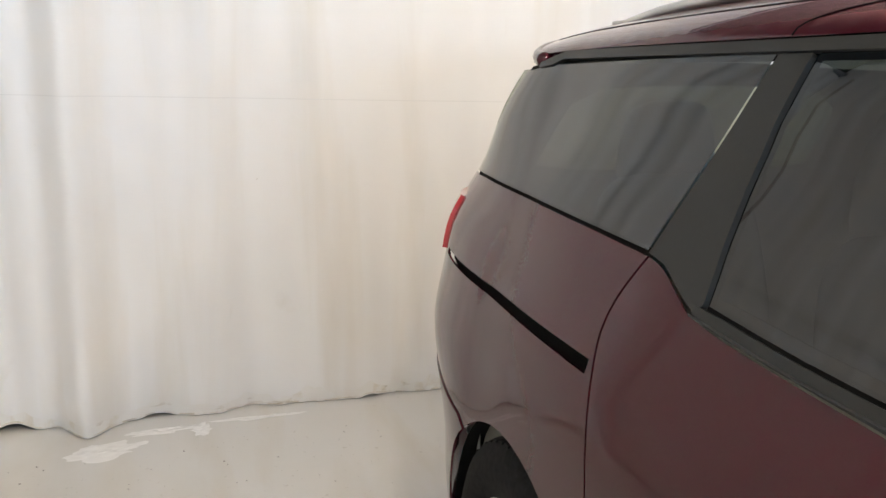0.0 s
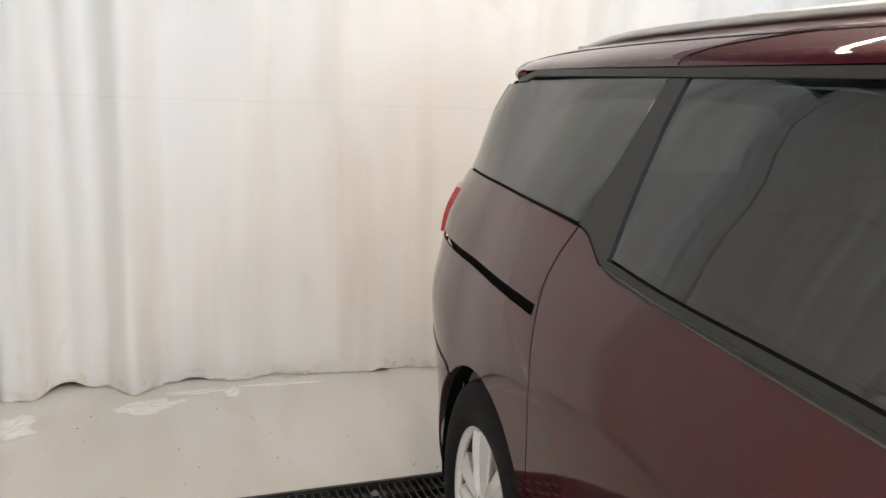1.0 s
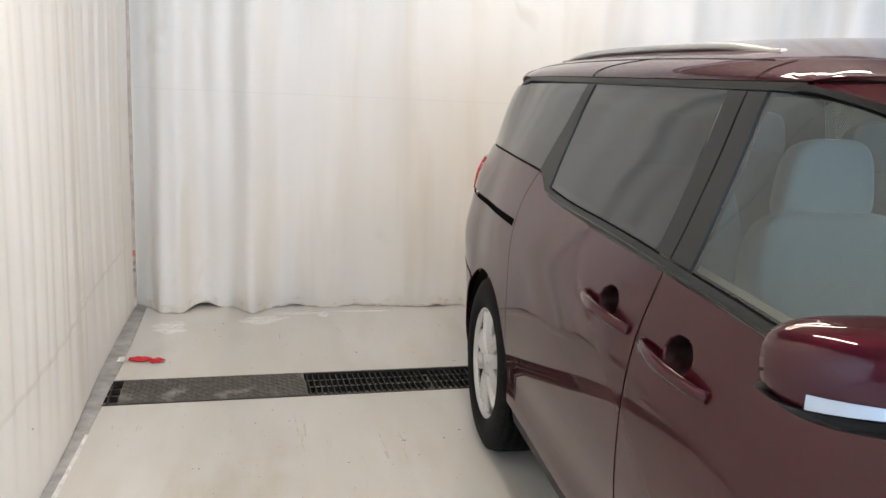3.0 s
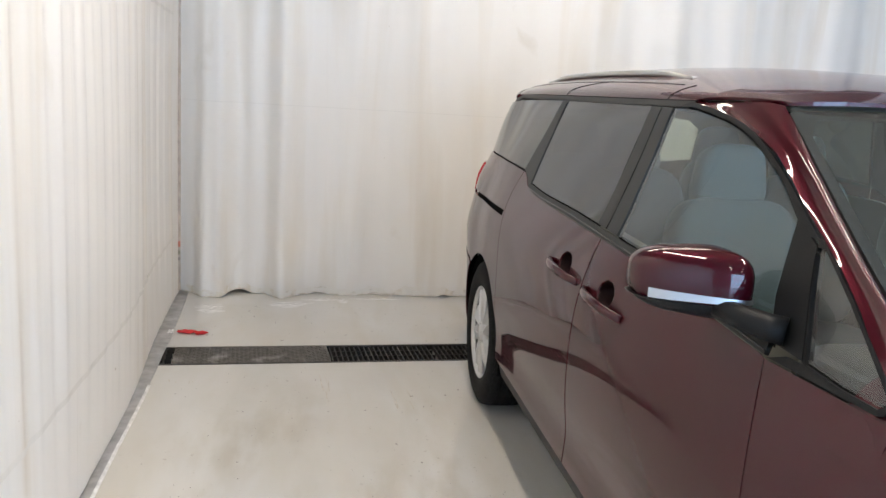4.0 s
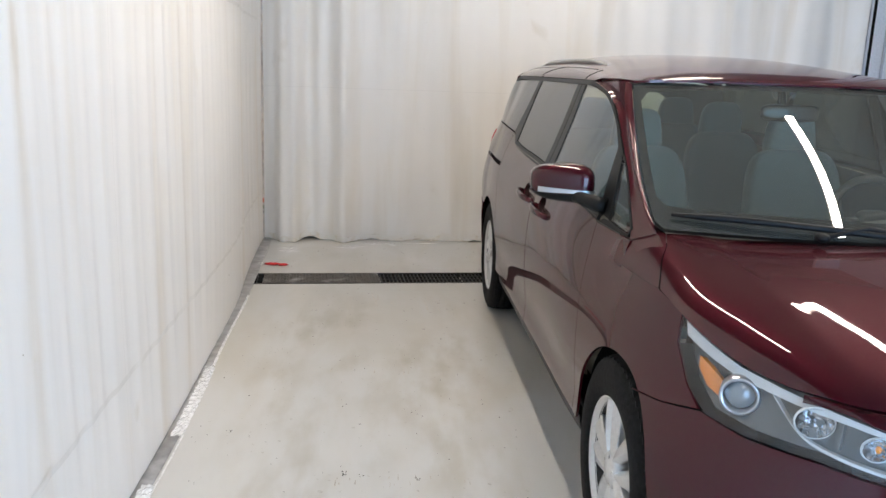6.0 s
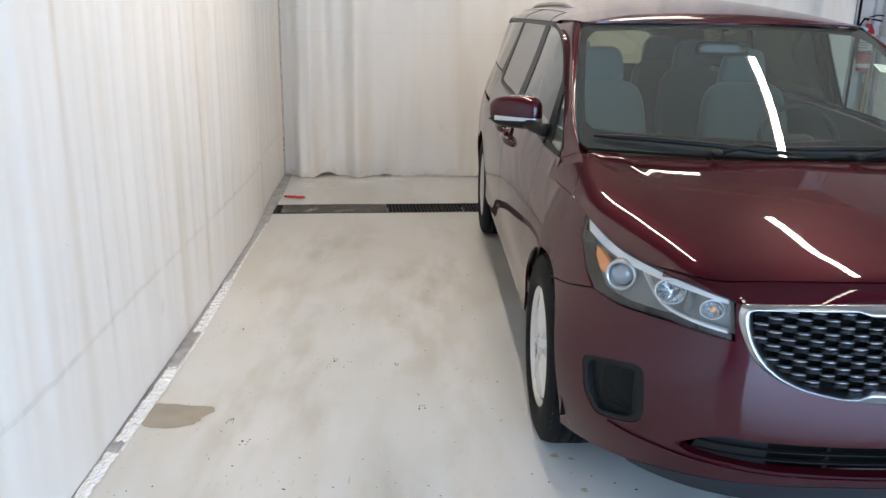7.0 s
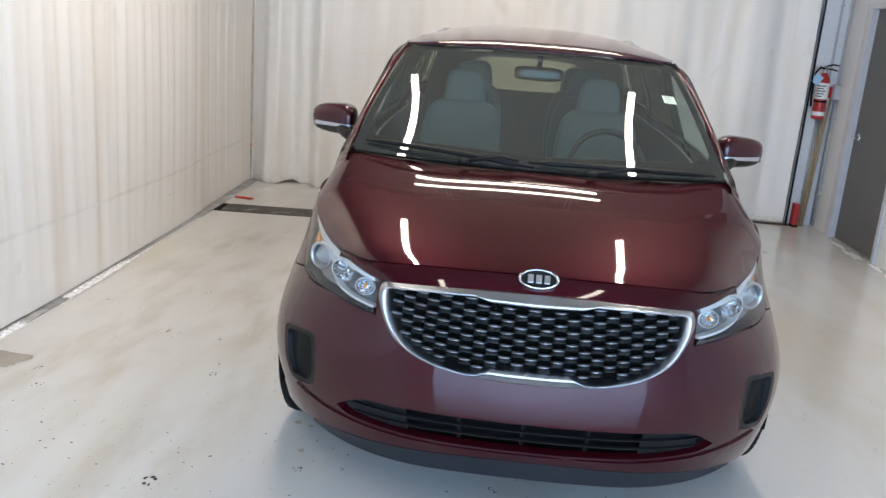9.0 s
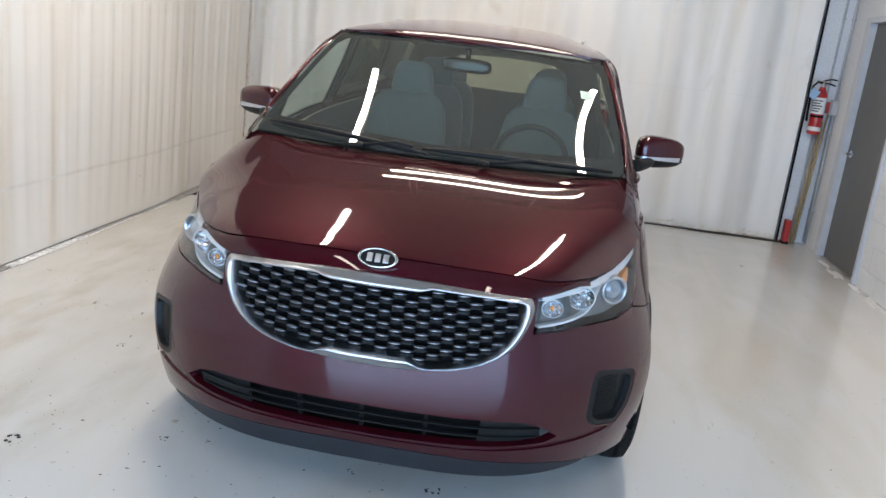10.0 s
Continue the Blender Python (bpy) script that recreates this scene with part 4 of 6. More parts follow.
# head lamps
FACET = mat("faceted_reflector", (0.50, 0.50, 0.50), 0.10, 1.0)
for s in (-1, 1):
    h = lambda pts: [N(u if s < 0 else -u, z) for u, z in pts]
    lamp = panel("head_lamp", h(HEAD), skin(-1, -0.055), LAMP_BOWL, van, "swept head lamp with projector and light guide", flip=True, fold=0)
    ob = panel("lamp_cover", h(HEAD), skin(-1, 0.001), GLASS_LAMP, lamp, flip=True, fold=0, gap=0.003)
    ob.visible_shadow = False
    strip = [(65.3, .935), (58, .898), (52.1, .873), (44.1, .857), (35.5, .841), (30, .826), (30, .812), (35.5, .823), (44.1, .833), (52, .844), (58, .866), (64, .895)]
    panel("lamp_brow", h(strip), skin(-1, -0.014), LAMP_WHITE, lamp, "pale silver brow", flip=True, fold=0.03, cell=0.02)
    panel("side_reflector", h([(60.5, .862), (57.5, .845), (54.4, .822), (54.2, .782), (57.2, .795), (60, .83)]), skin(-1, -0.02), AMBER, lamp, "amber side reflector", flip=True, fold=0.02, cell=0.015)
    guide = smooth_line([(46.5, .846), (44.3, .815), (42, .785), (38.5, .763), (34, .750), (29.6, .741)], 5)
    low_g = [(u - .3, z - .012) for u, z in guide]
    panel("light_guide", h([tuple(p) for p in guide] + low_g[::-1]), skin(-1, -0.012), LAMP_WHITE, lamp, "white light guide", flip=True, fold=0.03, cell=0.012)
    for name, u, z, r, deep, turn, word in (("beam_reflector", 40.0, .806, .036, .034, 20, "chrome high beam reflector"), ("signal_reflector", 32.4, .787, .027, .026, 12, "chrome turn signal reflector")):
        c = Vector(skin(-1, -0.022)(np.array(h([(u, z)])))[0])
        m = Matrix.Translation(c) @ Matrix.Rotation(s * radians(turn), 4, "Z") @ pose(0, 0, 0, 90)
        n, steps = 14, 5
        vs = [m @ Vector((1.18 * r * q * math.cos(t), r * q * math.sin(t), -deep * (1 - q * q) + (.0012 if (i + j) % 2 else -.0012))) for j, q in enumerate(np.linspace(1, .12, steps)) for i, t in enumerate(np.linspace(0, math.tau, n, endpoint=False))]
        mesh_ob(name, vs, [(j * n + i, j * n + (i + 1) % n, (j + 1) * n + (i + 1) % n, (j + 1) * n + i) for j in range(steps - 1) for i in range(n)], FACET, lamp, word, smooth=False)
        vs, fs = lathe([(.001, r * 1.02), (.003, r * 1.08), (-.004, r * 1.12)], 30, "z")
        mesh_ob("reflector_rim", [m @ Vector((1.18 * x, y, zz)) for x, y, zz in vs], fs, LAMP_WHITE, lamp)
    divider = [(36.9, .835), (36.3, .834), (36.5, .760), (37.1, .762)]
    panel("lamp_divider", h(divider), skin(-1, -0.026), LAMP_BOWL, lamp, flip=True, fold=0.03, cell=0.012)
    c = skin(-1, -0.02)(np.array(h([(32.3, .79)])))[0]
    vs, fs = blob(c, (.007, .007, .009), 10, 8, 1)
    clean_ob("signal_bulb", vs, fs, AMBER, lamp)
    c = Vector(skin(-1, -0.03)(np.array(h([(51.5, .805)])))[0])
    m = Matrix.Translation(c) @ Matrix.Rotation(-s * -radians(28), 4, "Z") @ pose(0, 0, 0, 90)
    vs, fs = lathe([(-.02, .050), (.02, .050), (.024, .046), (.020, .040), (.010, .038), (-.02, .038)], 36, "z")
    mesh_ob("projector_ring", [m @ Vector(v) for v in vs], fs, SATIN, lamp)
    vs, fs = lathe([(.000, .038), (.008, .034), (.016, .024), (.020, .012), (.021, 0)], 30, "z")
    mesh_ob("projector_lens", [m @ Vector(v) for v in vs], fs, mat("projector_glass", (.26, .28, .29), .08, .1, coat=1.0), lamp)

# windscreen, wipers, roof
ROUND = [(-.97, .03), (.97, .03), (.995, .07), (1.0, .96), (.985, .997), (.5, .999), (-.5, .999), (-.985, .997), (-1.0, .96), (-.995, .07)]
ws = panel("windscreen", ROUND, screen, GLASS_SCREEN, van, "clear windscreen", cell=0.08, fold=0, gap=0.0)
ws.visible_shadow = False
BAND_IN = [(-.80, .165), (0, .125), (.80, .165), (.925, .185), (.955, .24), (.955, .87), (.91, .945), (.4, .955), (-.4, .955), (-.91, .945), (-.955, .87), (-.955, .24), (-.925, .185)]
panel("windscreen_band", ROUND, lambda q: screen(q, 0.010), mat('frit_black', (.003, .003, .0035), .8, spec=.05), ws, "black windscreen border", holes=[BAND_IN], cell=0.07, fold=0, gap=0.0)


def on_screen(s, v, up=0.0):
    p = screen(np.array([(s, v)]))[0]
    return Vector(p) + Vector((0, -.5, .866)) * up


for root, tip in (((.28, .02), (.95, .06)), ((-.38, .03), (.18, .035))):
    wiper = mesh_ob("wiper", *tube([on_screen(*root, .012), on_screen((root[0] * 2 + tip[0]) / 3, root[1] + .03, .028), on_screen((root[0] + tip[0]) / 2, root[1] + .025, .02)], .008, 8), TRIM, van, "black wiper arm")
    b0, b1 = (-.05, .062) if root[0] > 0 else (-.93, .10), (.93, .045) if root[0] > 0 else (-.02, .035)
    mesh_ob("wiper_blade", *tube([on_screen(b0[0] + (b1[0] - b0[0]) * k, b0[1] + (b1[1] - b0[1]) * k, .012 + .010 * math.sin(math.pi * k)) for k in np.linspace(0, 1, 9)], [.005] + [.011] * 7 + [.005], 6), TRIM, wiper)
    mesh_ob("wiper_pivot", *blob(on_screen(*root, .012), (.022, .022, .014), 12, 8, .9), TRIM, wiper)

front_edge = [(s, v) for s, v in ((-1, -.235), (-.955, -.42), (-.905, -.598), (-.85, -.622), (-.6, -.648), (-.3, -.660), (0, -.665), (.3, -.660), (.6, -.648), (.85, -.622), (.905, -.598), (.955, -.42), (1, -.235))]
back_edge = [(1, 1.9), (.98, 2.0), (.9, 2.07), (.5, 2.10), (0, 2.11), (-.5, 2.10), (-.9, 2.07), (-.98, 2.0), (-1, 1.9)]
panel("roof", front_edge + back_edge, roof, PAINT, van, "dark red roof with a rear spoiler lip", cell=0.032, gap=0.0005, fold=0.010)
for s in (-1, 1):
    ys = np.linspace(.06, 1.86, 15)
    pts = []
    for k, y in enumerate(ys):
        p = Vector(roof(np.array([(s * .80, y)]))[0])
        e = min(k, 14 - k)
        pts.append(p + Vector((0, 0, (-.012, -.001, .007, .010)[min(e, 3)])))
    rail = mesh_ob("roof_rail", *tube(pts, [.006, .009, .011] + [.0115] * 9 + [.011, .009, .006], 10), RAIL, van, "silver roof rail")
    for y in (.14, 1.78):
        p = roof(np.array([(s * .80, y)]))[0]
        bm = bmesh.new()
        box(bm, p[0] - .010, p[0] + .010, y - .035, y + .035, p[2] - .02, p[2] + .004, .004)
        part("rail_foot", bm, RAIL, rail)
    # ditch line along the roof
    mesh_ob("roof_ditch", *tube([roof(np.array([(s * (.90 - .08 * min(1, max(0, (.04 - y) / .62))), y)]))[0] + (0, 0, .0005) for y in np.linspace(.02, 2.0, 24)], .0014, 5), TRIM, van)
mesh_ob("spoiler_lip", *tube([Vector(roof(np.array([(s, v)]))[0]) + Vector((0, -.012, -.016)) for s, v in smooth_line(back_edge, 3)], .020, 10), PAINT, van)
mesh_ob("roof_aerial", *tube([(0.10, 1.62, 1.645), (0.10, 1.66, 1.69), (.10, 1.72, 1.695), (.10, 1.78, 1.64)], [.03, .02, .012, .01], 8), TRIM, van)

# tail: tailgate, rear window
end = U_TAIL + 90
tail_m = lambda pts: [((U_TAIL + u) * STEP, z) for u, z in pts] + [((2 * end - U_TAIL - u) * STEP, z) for u, z in pts[::-1]]
panel("tailgate", tail_m([(90, 1.12), (70, 1.13), (51, 1.135), (54.5, 1.0), (52.5, .89), (38.5, .92), (38.5, .71), (90, .71)][0:8]), skin(-1), PAINT, van, flip=True, cell=0.06)
rear_pane = panel("rear_window", tail_m([(90, 1.128), (70, 1.138), (51, 1.143), (45, 1.195), (34, 1.226), (32.5, 1.236), (29.5, 1.33), (24.5, 1.42), (19, 1.513), (45, 1.53), (90, 1.54)]), skin(-1, -.002), GLASS_REAR, van, "dark rear window", flip=True, cell=0.06, fold=0)
rear_pane.visible_shadow = False

panel("rear_window_surround", tail_m([(90, 1.09), (40, 1.09), (18, 1.13), (10, 1.30), (8, 1.52), (30, 1.545), (90, 1.555)]), skin(-1, -.028), CABIN, van, "dark lining round the rear window", flip=True, cell=0.05, fold=0,
      holes=[tail_m([(90, 1.205), (60, 1.21), (52, 1.225), (50, 1.30), (47, 1.42), (50, 1.465), (60, 1.478), (90, 1.485)])])
panel("tailgate_lining", tail_m([(90, 1.115), (60, 1.12), (48, 1.13), (36, 1.19), (30, 1.20), (20, 1.19), (2, 1.19), (2, .5), (90, .5)]), skin(-1, -.06), CABIN, van, "dark tailgate lining", flip=True, cell=0.1, fold=0)
# underside and cabin
bm = bmesh.new()
box(bm, -.82, .82, -1.15, 2.2, .21, .25, .01)
box(bm, -.56, .56, -2.22, -1.15, .20, .25, .01)
part("underbody", bm, DARK, van)
bm = bmesh.new()
box(bm, -.58, .58, -2.28, -1.2, .25, .80, .03)
part("engine_bay", bm, DARK, van)
bm = bmesh.new()
box(bm, -.82, .82, -1.15, 2.05, .40, .44, .01)
part("cabin_floor", bm, CABIN, van)
panel("headliner", [(-.93, -.45), (0, -.64), (.93, -.45), (.96, 1.9), (-.96, 1.9)], lambda q: roof(q) - (0, 0, .035), CABIN_LIGHT, van, "pale roof lining", cell=0.12, fold=0)
for s in (-1, 1):
    ys = np.linspace(-1.0, 2.0, 16)
    frame_strip("door_lining", [Q(y, PANE(min(y, .95)) - .01) for y in ys], [Q(y, .45) for y in ys], s, CABIN, van, "grey door lining", out=-.075, fold=0.01, cell=0.1)
bm = bmesh.new()
box(bm, -.74, .74, -1.30, -.86, .72, 1.06, .07, seg=4)
dash = part("dashboard", bm, DASH, van, "dark grey dashboard", smooth=60)
panel("dash_top", [(-.72, -1.42), (.72, -1.42), (.75, -.95), (-.75, -.95)], lambda q: np.stack([q[:, 0], q[:, 1], 1.055 - .02 * q[:, 0] ** 2 + .03 * np.exp(-((q[:, 0] - .38) / .2) ** 2 - ((q[:, 1] + .95) / .15) ** 2)], -1), DASH, dash, cell=0.06)
# steering wheel on the left-hand side
m = Matrix.Translation((.38, -.72, 1.03)) @ pose(0, 0, 0, 65)
vs, fs = [], []
ring_pts = [m @ Vector((.185 * math.cos(t), .185 * math.sin(t), 0)) for t in np.linspace(0, math.tau, 41)]
wheel_ob = mesh_ob("steering_wheel", *tube(ring_pts, .016, 10, False), DASH, van, "dark steering wheel")
mesh_ob("wheel_boss", *blob(m @ Vector((0, 0, -.02)), (.075, .05, .05), 16, 10), DASH, wheel_ob)
for a in (0, 180, 270):
    mesh_ob("wheel_arm", *tube([m @ Vector((.05 * math.cos(radians(a)), .05 * math.sin(radians(a)), -.02)), m @ Vector((.18 * math.cos(radians(a)), .18 * math.sin(radians(a)), 0))], .016, 8), DASH, wheel_ob)
# inside mirror and sticker
mir = mesh_ob("inside_mirror", *blob((0.0, -.62, 1.457), (.125, .022, .036), 24, 12, .5), GLOSS_BLACK, van, "dark inside mirror")
mesh_ob("mirror_stem", *tube([(0, -.60, 1.48), (0, -.64, 1.545)], .014, 8), GLOSS_BLACK, mir)
panel("sticker", [(.79, .60), (.87, .60), (.87, .665), (.79, .665)], lambda q: screen(q, -0.0015), mat("pale_sticker", (.62, .74, .66), .5), ws, "pale green windscreen sticker", cell=0.03, fold=0, gap=0)
for k, w in enumerate((.055, .045, .05)):
    panel("sticker_bar", [(.80, .612 + .018 * k), (.80 + w, .612 + .018 * k), (.80 + w, .618 + .018 * k), (.80, .618 + .018 * k)], lambda q: screen(q, -0.0025), mat("sticker_print", (.22, .40, .30), .6), ws, cell=0.03, fold=0, gap=0)


def seat(x, y, w=.26, z=.50):
    m = Matrix.Translation((x, y, z))
    back = m @ Matrix.Translation((0, .26, .16)) @ pose(0, 0, 0, -14)
    base = mesh_ob("seat", *blob(m @ Vector((0, 0, .06)), (w, .27, .10), 28, 14, .45), SEAT, van, "grey cloth seat")
    vs, fs = blob((0, 0, .30), (w * .96, .085, .34), 28, 18, .42)
    vs = [back @ Vector((v.x * (1 - .12 * max(0, (v.z - .3) / .34)), v.y - .035 * (abs(v.x) / w) ** 2, v.z)) for v in vs]
    b = mesh_ob("seat_back", vs, fs, SEAT, base)
    vs, fs = blob((0, -.01, .715), (.135, .060, .105), 24, 14, .5)
    vs = [Vector((v.x * (1 - .22 * (v.z - .63) / .19), v.y - .02 * (v.z - .715) / .1, v.z)) for v in vs]
    mesh_ob("head_rest", [back @ Vector(v) for v in vs], fs, SEAT, b)
    return base


for y, w in ((-.28, .26), (.62, .25), (1.42, .24)):
    for x in (-.40, .40):
        seat(x, y, w, .46 if y < 0 else .48)

# ---- the room ----
VINYL = two_noise("white_vinyl_tarp", (0.87, 0.84, 0.79), 0.45, (0.80, 0.745, 0.66), (4.5, 4.5, 0.35), 0.50, (0.70, 0.64, 0.545), (2.6, 2.6, 1.6), 0.66,
                  speck=(0.45, 0.38, 0.28), speck_scale=22.0, speck_at=0.79, bump=0.35, bump_scale=9.0)
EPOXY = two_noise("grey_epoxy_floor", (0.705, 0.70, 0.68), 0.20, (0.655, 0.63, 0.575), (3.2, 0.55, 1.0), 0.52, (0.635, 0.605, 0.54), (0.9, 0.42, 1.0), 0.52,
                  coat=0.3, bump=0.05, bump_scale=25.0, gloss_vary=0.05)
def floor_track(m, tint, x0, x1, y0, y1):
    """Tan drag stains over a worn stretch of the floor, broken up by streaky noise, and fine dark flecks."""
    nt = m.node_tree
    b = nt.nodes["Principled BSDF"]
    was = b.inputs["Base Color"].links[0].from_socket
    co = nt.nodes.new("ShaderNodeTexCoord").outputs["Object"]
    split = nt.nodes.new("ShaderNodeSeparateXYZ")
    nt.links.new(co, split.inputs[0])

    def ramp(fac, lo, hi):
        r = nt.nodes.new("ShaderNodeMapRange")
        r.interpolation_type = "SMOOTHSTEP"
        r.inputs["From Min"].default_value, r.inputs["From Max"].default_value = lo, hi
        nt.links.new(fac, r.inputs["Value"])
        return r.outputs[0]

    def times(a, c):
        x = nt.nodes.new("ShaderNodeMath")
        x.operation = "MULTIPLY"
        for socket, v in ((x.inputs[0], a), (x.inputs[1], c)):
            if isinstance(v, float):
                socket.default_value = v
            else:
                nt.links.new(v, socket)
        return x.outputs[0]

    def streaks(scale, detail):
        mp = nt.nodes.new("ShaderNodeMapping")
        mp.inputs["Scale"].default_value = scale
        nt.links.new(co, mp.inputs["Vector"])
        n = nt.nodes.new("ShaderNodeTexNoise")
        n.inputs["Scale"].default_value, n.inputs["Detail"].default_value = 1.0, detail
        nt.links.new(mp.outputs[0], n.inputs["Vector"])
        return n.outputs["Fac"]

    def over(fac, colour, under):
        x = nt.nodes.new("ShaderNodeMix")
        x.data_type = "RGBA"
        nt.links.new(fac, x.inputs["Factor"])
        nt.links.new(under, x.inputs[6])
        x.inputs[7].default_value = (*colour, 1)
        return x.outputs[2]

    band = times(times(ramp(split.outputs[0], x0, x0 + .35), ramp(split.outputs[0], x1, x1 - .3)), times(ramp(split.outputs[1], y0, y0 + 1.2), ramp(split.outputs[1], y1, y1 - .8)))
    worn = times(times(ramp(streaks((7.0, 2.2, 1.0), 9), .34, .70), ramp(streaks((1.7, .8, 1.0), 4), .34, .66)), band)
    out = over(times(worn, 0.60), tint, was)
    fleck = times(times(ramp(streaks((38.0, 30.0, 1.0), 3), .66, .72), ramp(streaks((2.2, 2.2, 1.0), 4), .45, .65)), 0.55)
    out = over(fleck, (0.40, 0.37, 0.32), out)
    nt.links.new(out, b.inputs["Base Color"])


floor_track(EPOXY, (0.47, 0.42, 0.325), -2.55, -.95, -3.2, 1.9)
BLOCK = mat("white_painted_block", (0.80, 0.81, 0.83), 0.6, grain=0.05, grain_scale=8, bump=0.5, bump_scale=250, per_piece=0.05)
MORTAR = mat("painted_mortar", (0.70, 0.72, 0.75), 0.8, grain=0.1, grain_scale=60)
CEIL = mat("grey_ceiling_board", (0.23, 0.218, 0.20), 0.9, grain=0.1, grain_scale=4)
WALLP = mat("plain_wall_paint", (0.13, 0.13, 0.127), 0.75, grain=0.05, grain_scale=3)
STEEL = mat("dark_grate_steel", (0.045, 0.043, 0.040), 0.55, 0.6, grain=0.4, grain_scale=40, stain=(0.11, 0.085, 0.06), stain_scale=12)
PLATE = mat("worn_tread_plate", (0.115, 0.105, 0.092), 0.5, 0.35, grain=0.35, grain_scale=30, stain=(0.42, 0.41, 0.39), stain_scale=6, stain_at=0.56)
DOORP = mat("dark_grey_door_paint", (0.105, 0.103, 0.102), 0.42, grain=0.06, grain_scale=6)
FRAMEP = mat("blue_grey_door_frame", (0.54, 0.57, 0.62), 0.5, grain=0.05, grain_scale=10)
PIPE = mat("grey_painted_conduit", (0.44, 0.46, 0.49), 0.42, 0.2, grain=0.08, grain_scale=30)
CURB = mat("grey_edge_strip", (0.42, 0.42, 0.42), 0.40, 0.2, bump=0.5, bump_scale=28, grain=0.25, grain_scale=14, stain=(0.17, 0.16, 0.145), stain_scale=3, stain_at=0.52)
RED = mat("red_enamel", (0.42, 0.016, 0.016), 0.28, coat=0.6)
RAGRED = mat("red_cloth", (0.62, 0.03, 0.035), 0.8, grain=0.2, grain_scale=200)
PAPER = mat("white_label_paper", (0.78, 0.78, 0.76), 0.6)
INK = mat("dark_print", (0.08, 0.08, 0.09), 0.6)
TAGBLUE = mat("pale_blue_tag", (0.28, 0.46, 0.68), 0.5)
WOOD = mat("yellow_wood_pole", (0.36, 0.26, 0.13), 0.55, grain=0.15, grain_scale=40)

# floor sheets on both sides of the trench, which runs a little askew
ASKEW = radians(5.1)
TR = lambda a, b, z=0.0: (-1.68 + a * math.cos(ASKEW) - b * math.sin(ASKEW), 2.168 + a * math.sin(ASKEW) + b * math.cos(ASKEW), z)
X0, X1, Y0, Y1 = -3.2, 3.30, -7.4, 4.4
near_y = lambda x: 2.168 + (x + 1.68) * math.tan(ASKEW)
HALF = 0.143
e0 = near_y(X0)
d = HALF / math.cos(ASKEW)
XT = 0.25
et = near_y(XT)
floor_v = [(X0, Y0, 0), (X1, Y0, 0), (X1, Y1, 0), (X0, Y1, 0), (X0, e0 - d, 0), (XT, et - d, 0), (XT, et + d, 0), (X0, e0 + d, 0), (XT, Y0, 0), (XT, Y1, 0)]
low_v = [(x, y, -.14) for x, y, z in floor_v[4:8]]
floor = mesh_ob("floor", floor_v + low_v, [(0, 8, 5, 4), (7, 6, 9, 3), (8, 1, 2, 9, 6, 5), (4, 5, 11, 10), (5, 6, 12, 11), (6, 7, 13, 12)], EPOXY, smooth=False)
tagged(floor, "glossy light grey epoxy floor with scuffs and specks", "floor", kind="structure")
trench = mesh_ob("trench_bottom", [TR(-1.2, -HALF, -.139), TR(2.0, -HALF, -.139), TR(2.0, HALF, -.139), TR(-1.2, HALF, -.139)], [(0, 1, 2, 3)], DARK, smooth=False)
tagged(trench, "dark bottom of the floor drain trench", "drain trench", kind="structure")


def slab(name, corners, material, label, category, kind="structure"):
    bm = bmesh.new()
    box(bm, *corners)
    return tagged(part(name, bm, material), label, category, kind=kind)


slab("ceiling", (X0, X1, Y0, Y1, 4.60, 4.80), CEIL, "plain grey ceiling board", "ceiling")
slab("wall_north", (X0, 2.86, 3.80, 3.95, -.2, 4.6), WALLP, "plain painted wall behind the curtain", "wall")
slab("wall_north_corner", (2.86, X1, 3.75, 3.95, -.2, 4.6), MORTAR, "plain painted wall in the corner by the door", "wall")
slab("wall_west", (-3.12, -2.92, Y0, 3.75, -.2, 4.6), WALLP, "plain painted wall behind the tarp", "wall")
DOOR_Y0, DOOR_Y1, DOOR_H = 2.235, 3.195, 2.15
FRONTP = mat("pale_front_wall_paint", (0.42, 0.43, 0.45), 0.7, grain=0.05, grain_scale=3)
slab("wall_east_front", (3.135, 3.33, Y0, -4.4, -.2, 4.6), FRONTP, "plain grey painted wall", "wall")
east = slab("wall_east", (3.135, 3.33, -4.4, DOOR_Y0 - .05, -.2, 4.6), MORTAR, "white painted concrete block wall", "wall")
slab("wall_east_lintel", (3.135, 3.33, DOOR_Y0 - .05, 3.75, DOOR_H + .05, 4.6), MORTAR, "painted wall over the door", "wall")
slab("wall_east_corner", (3.135, 3.33, DOOR_Y1 + .115, 3.75, -.2, DOOR_H + .05), MORTAR, "painted wall beside the door", "wall")
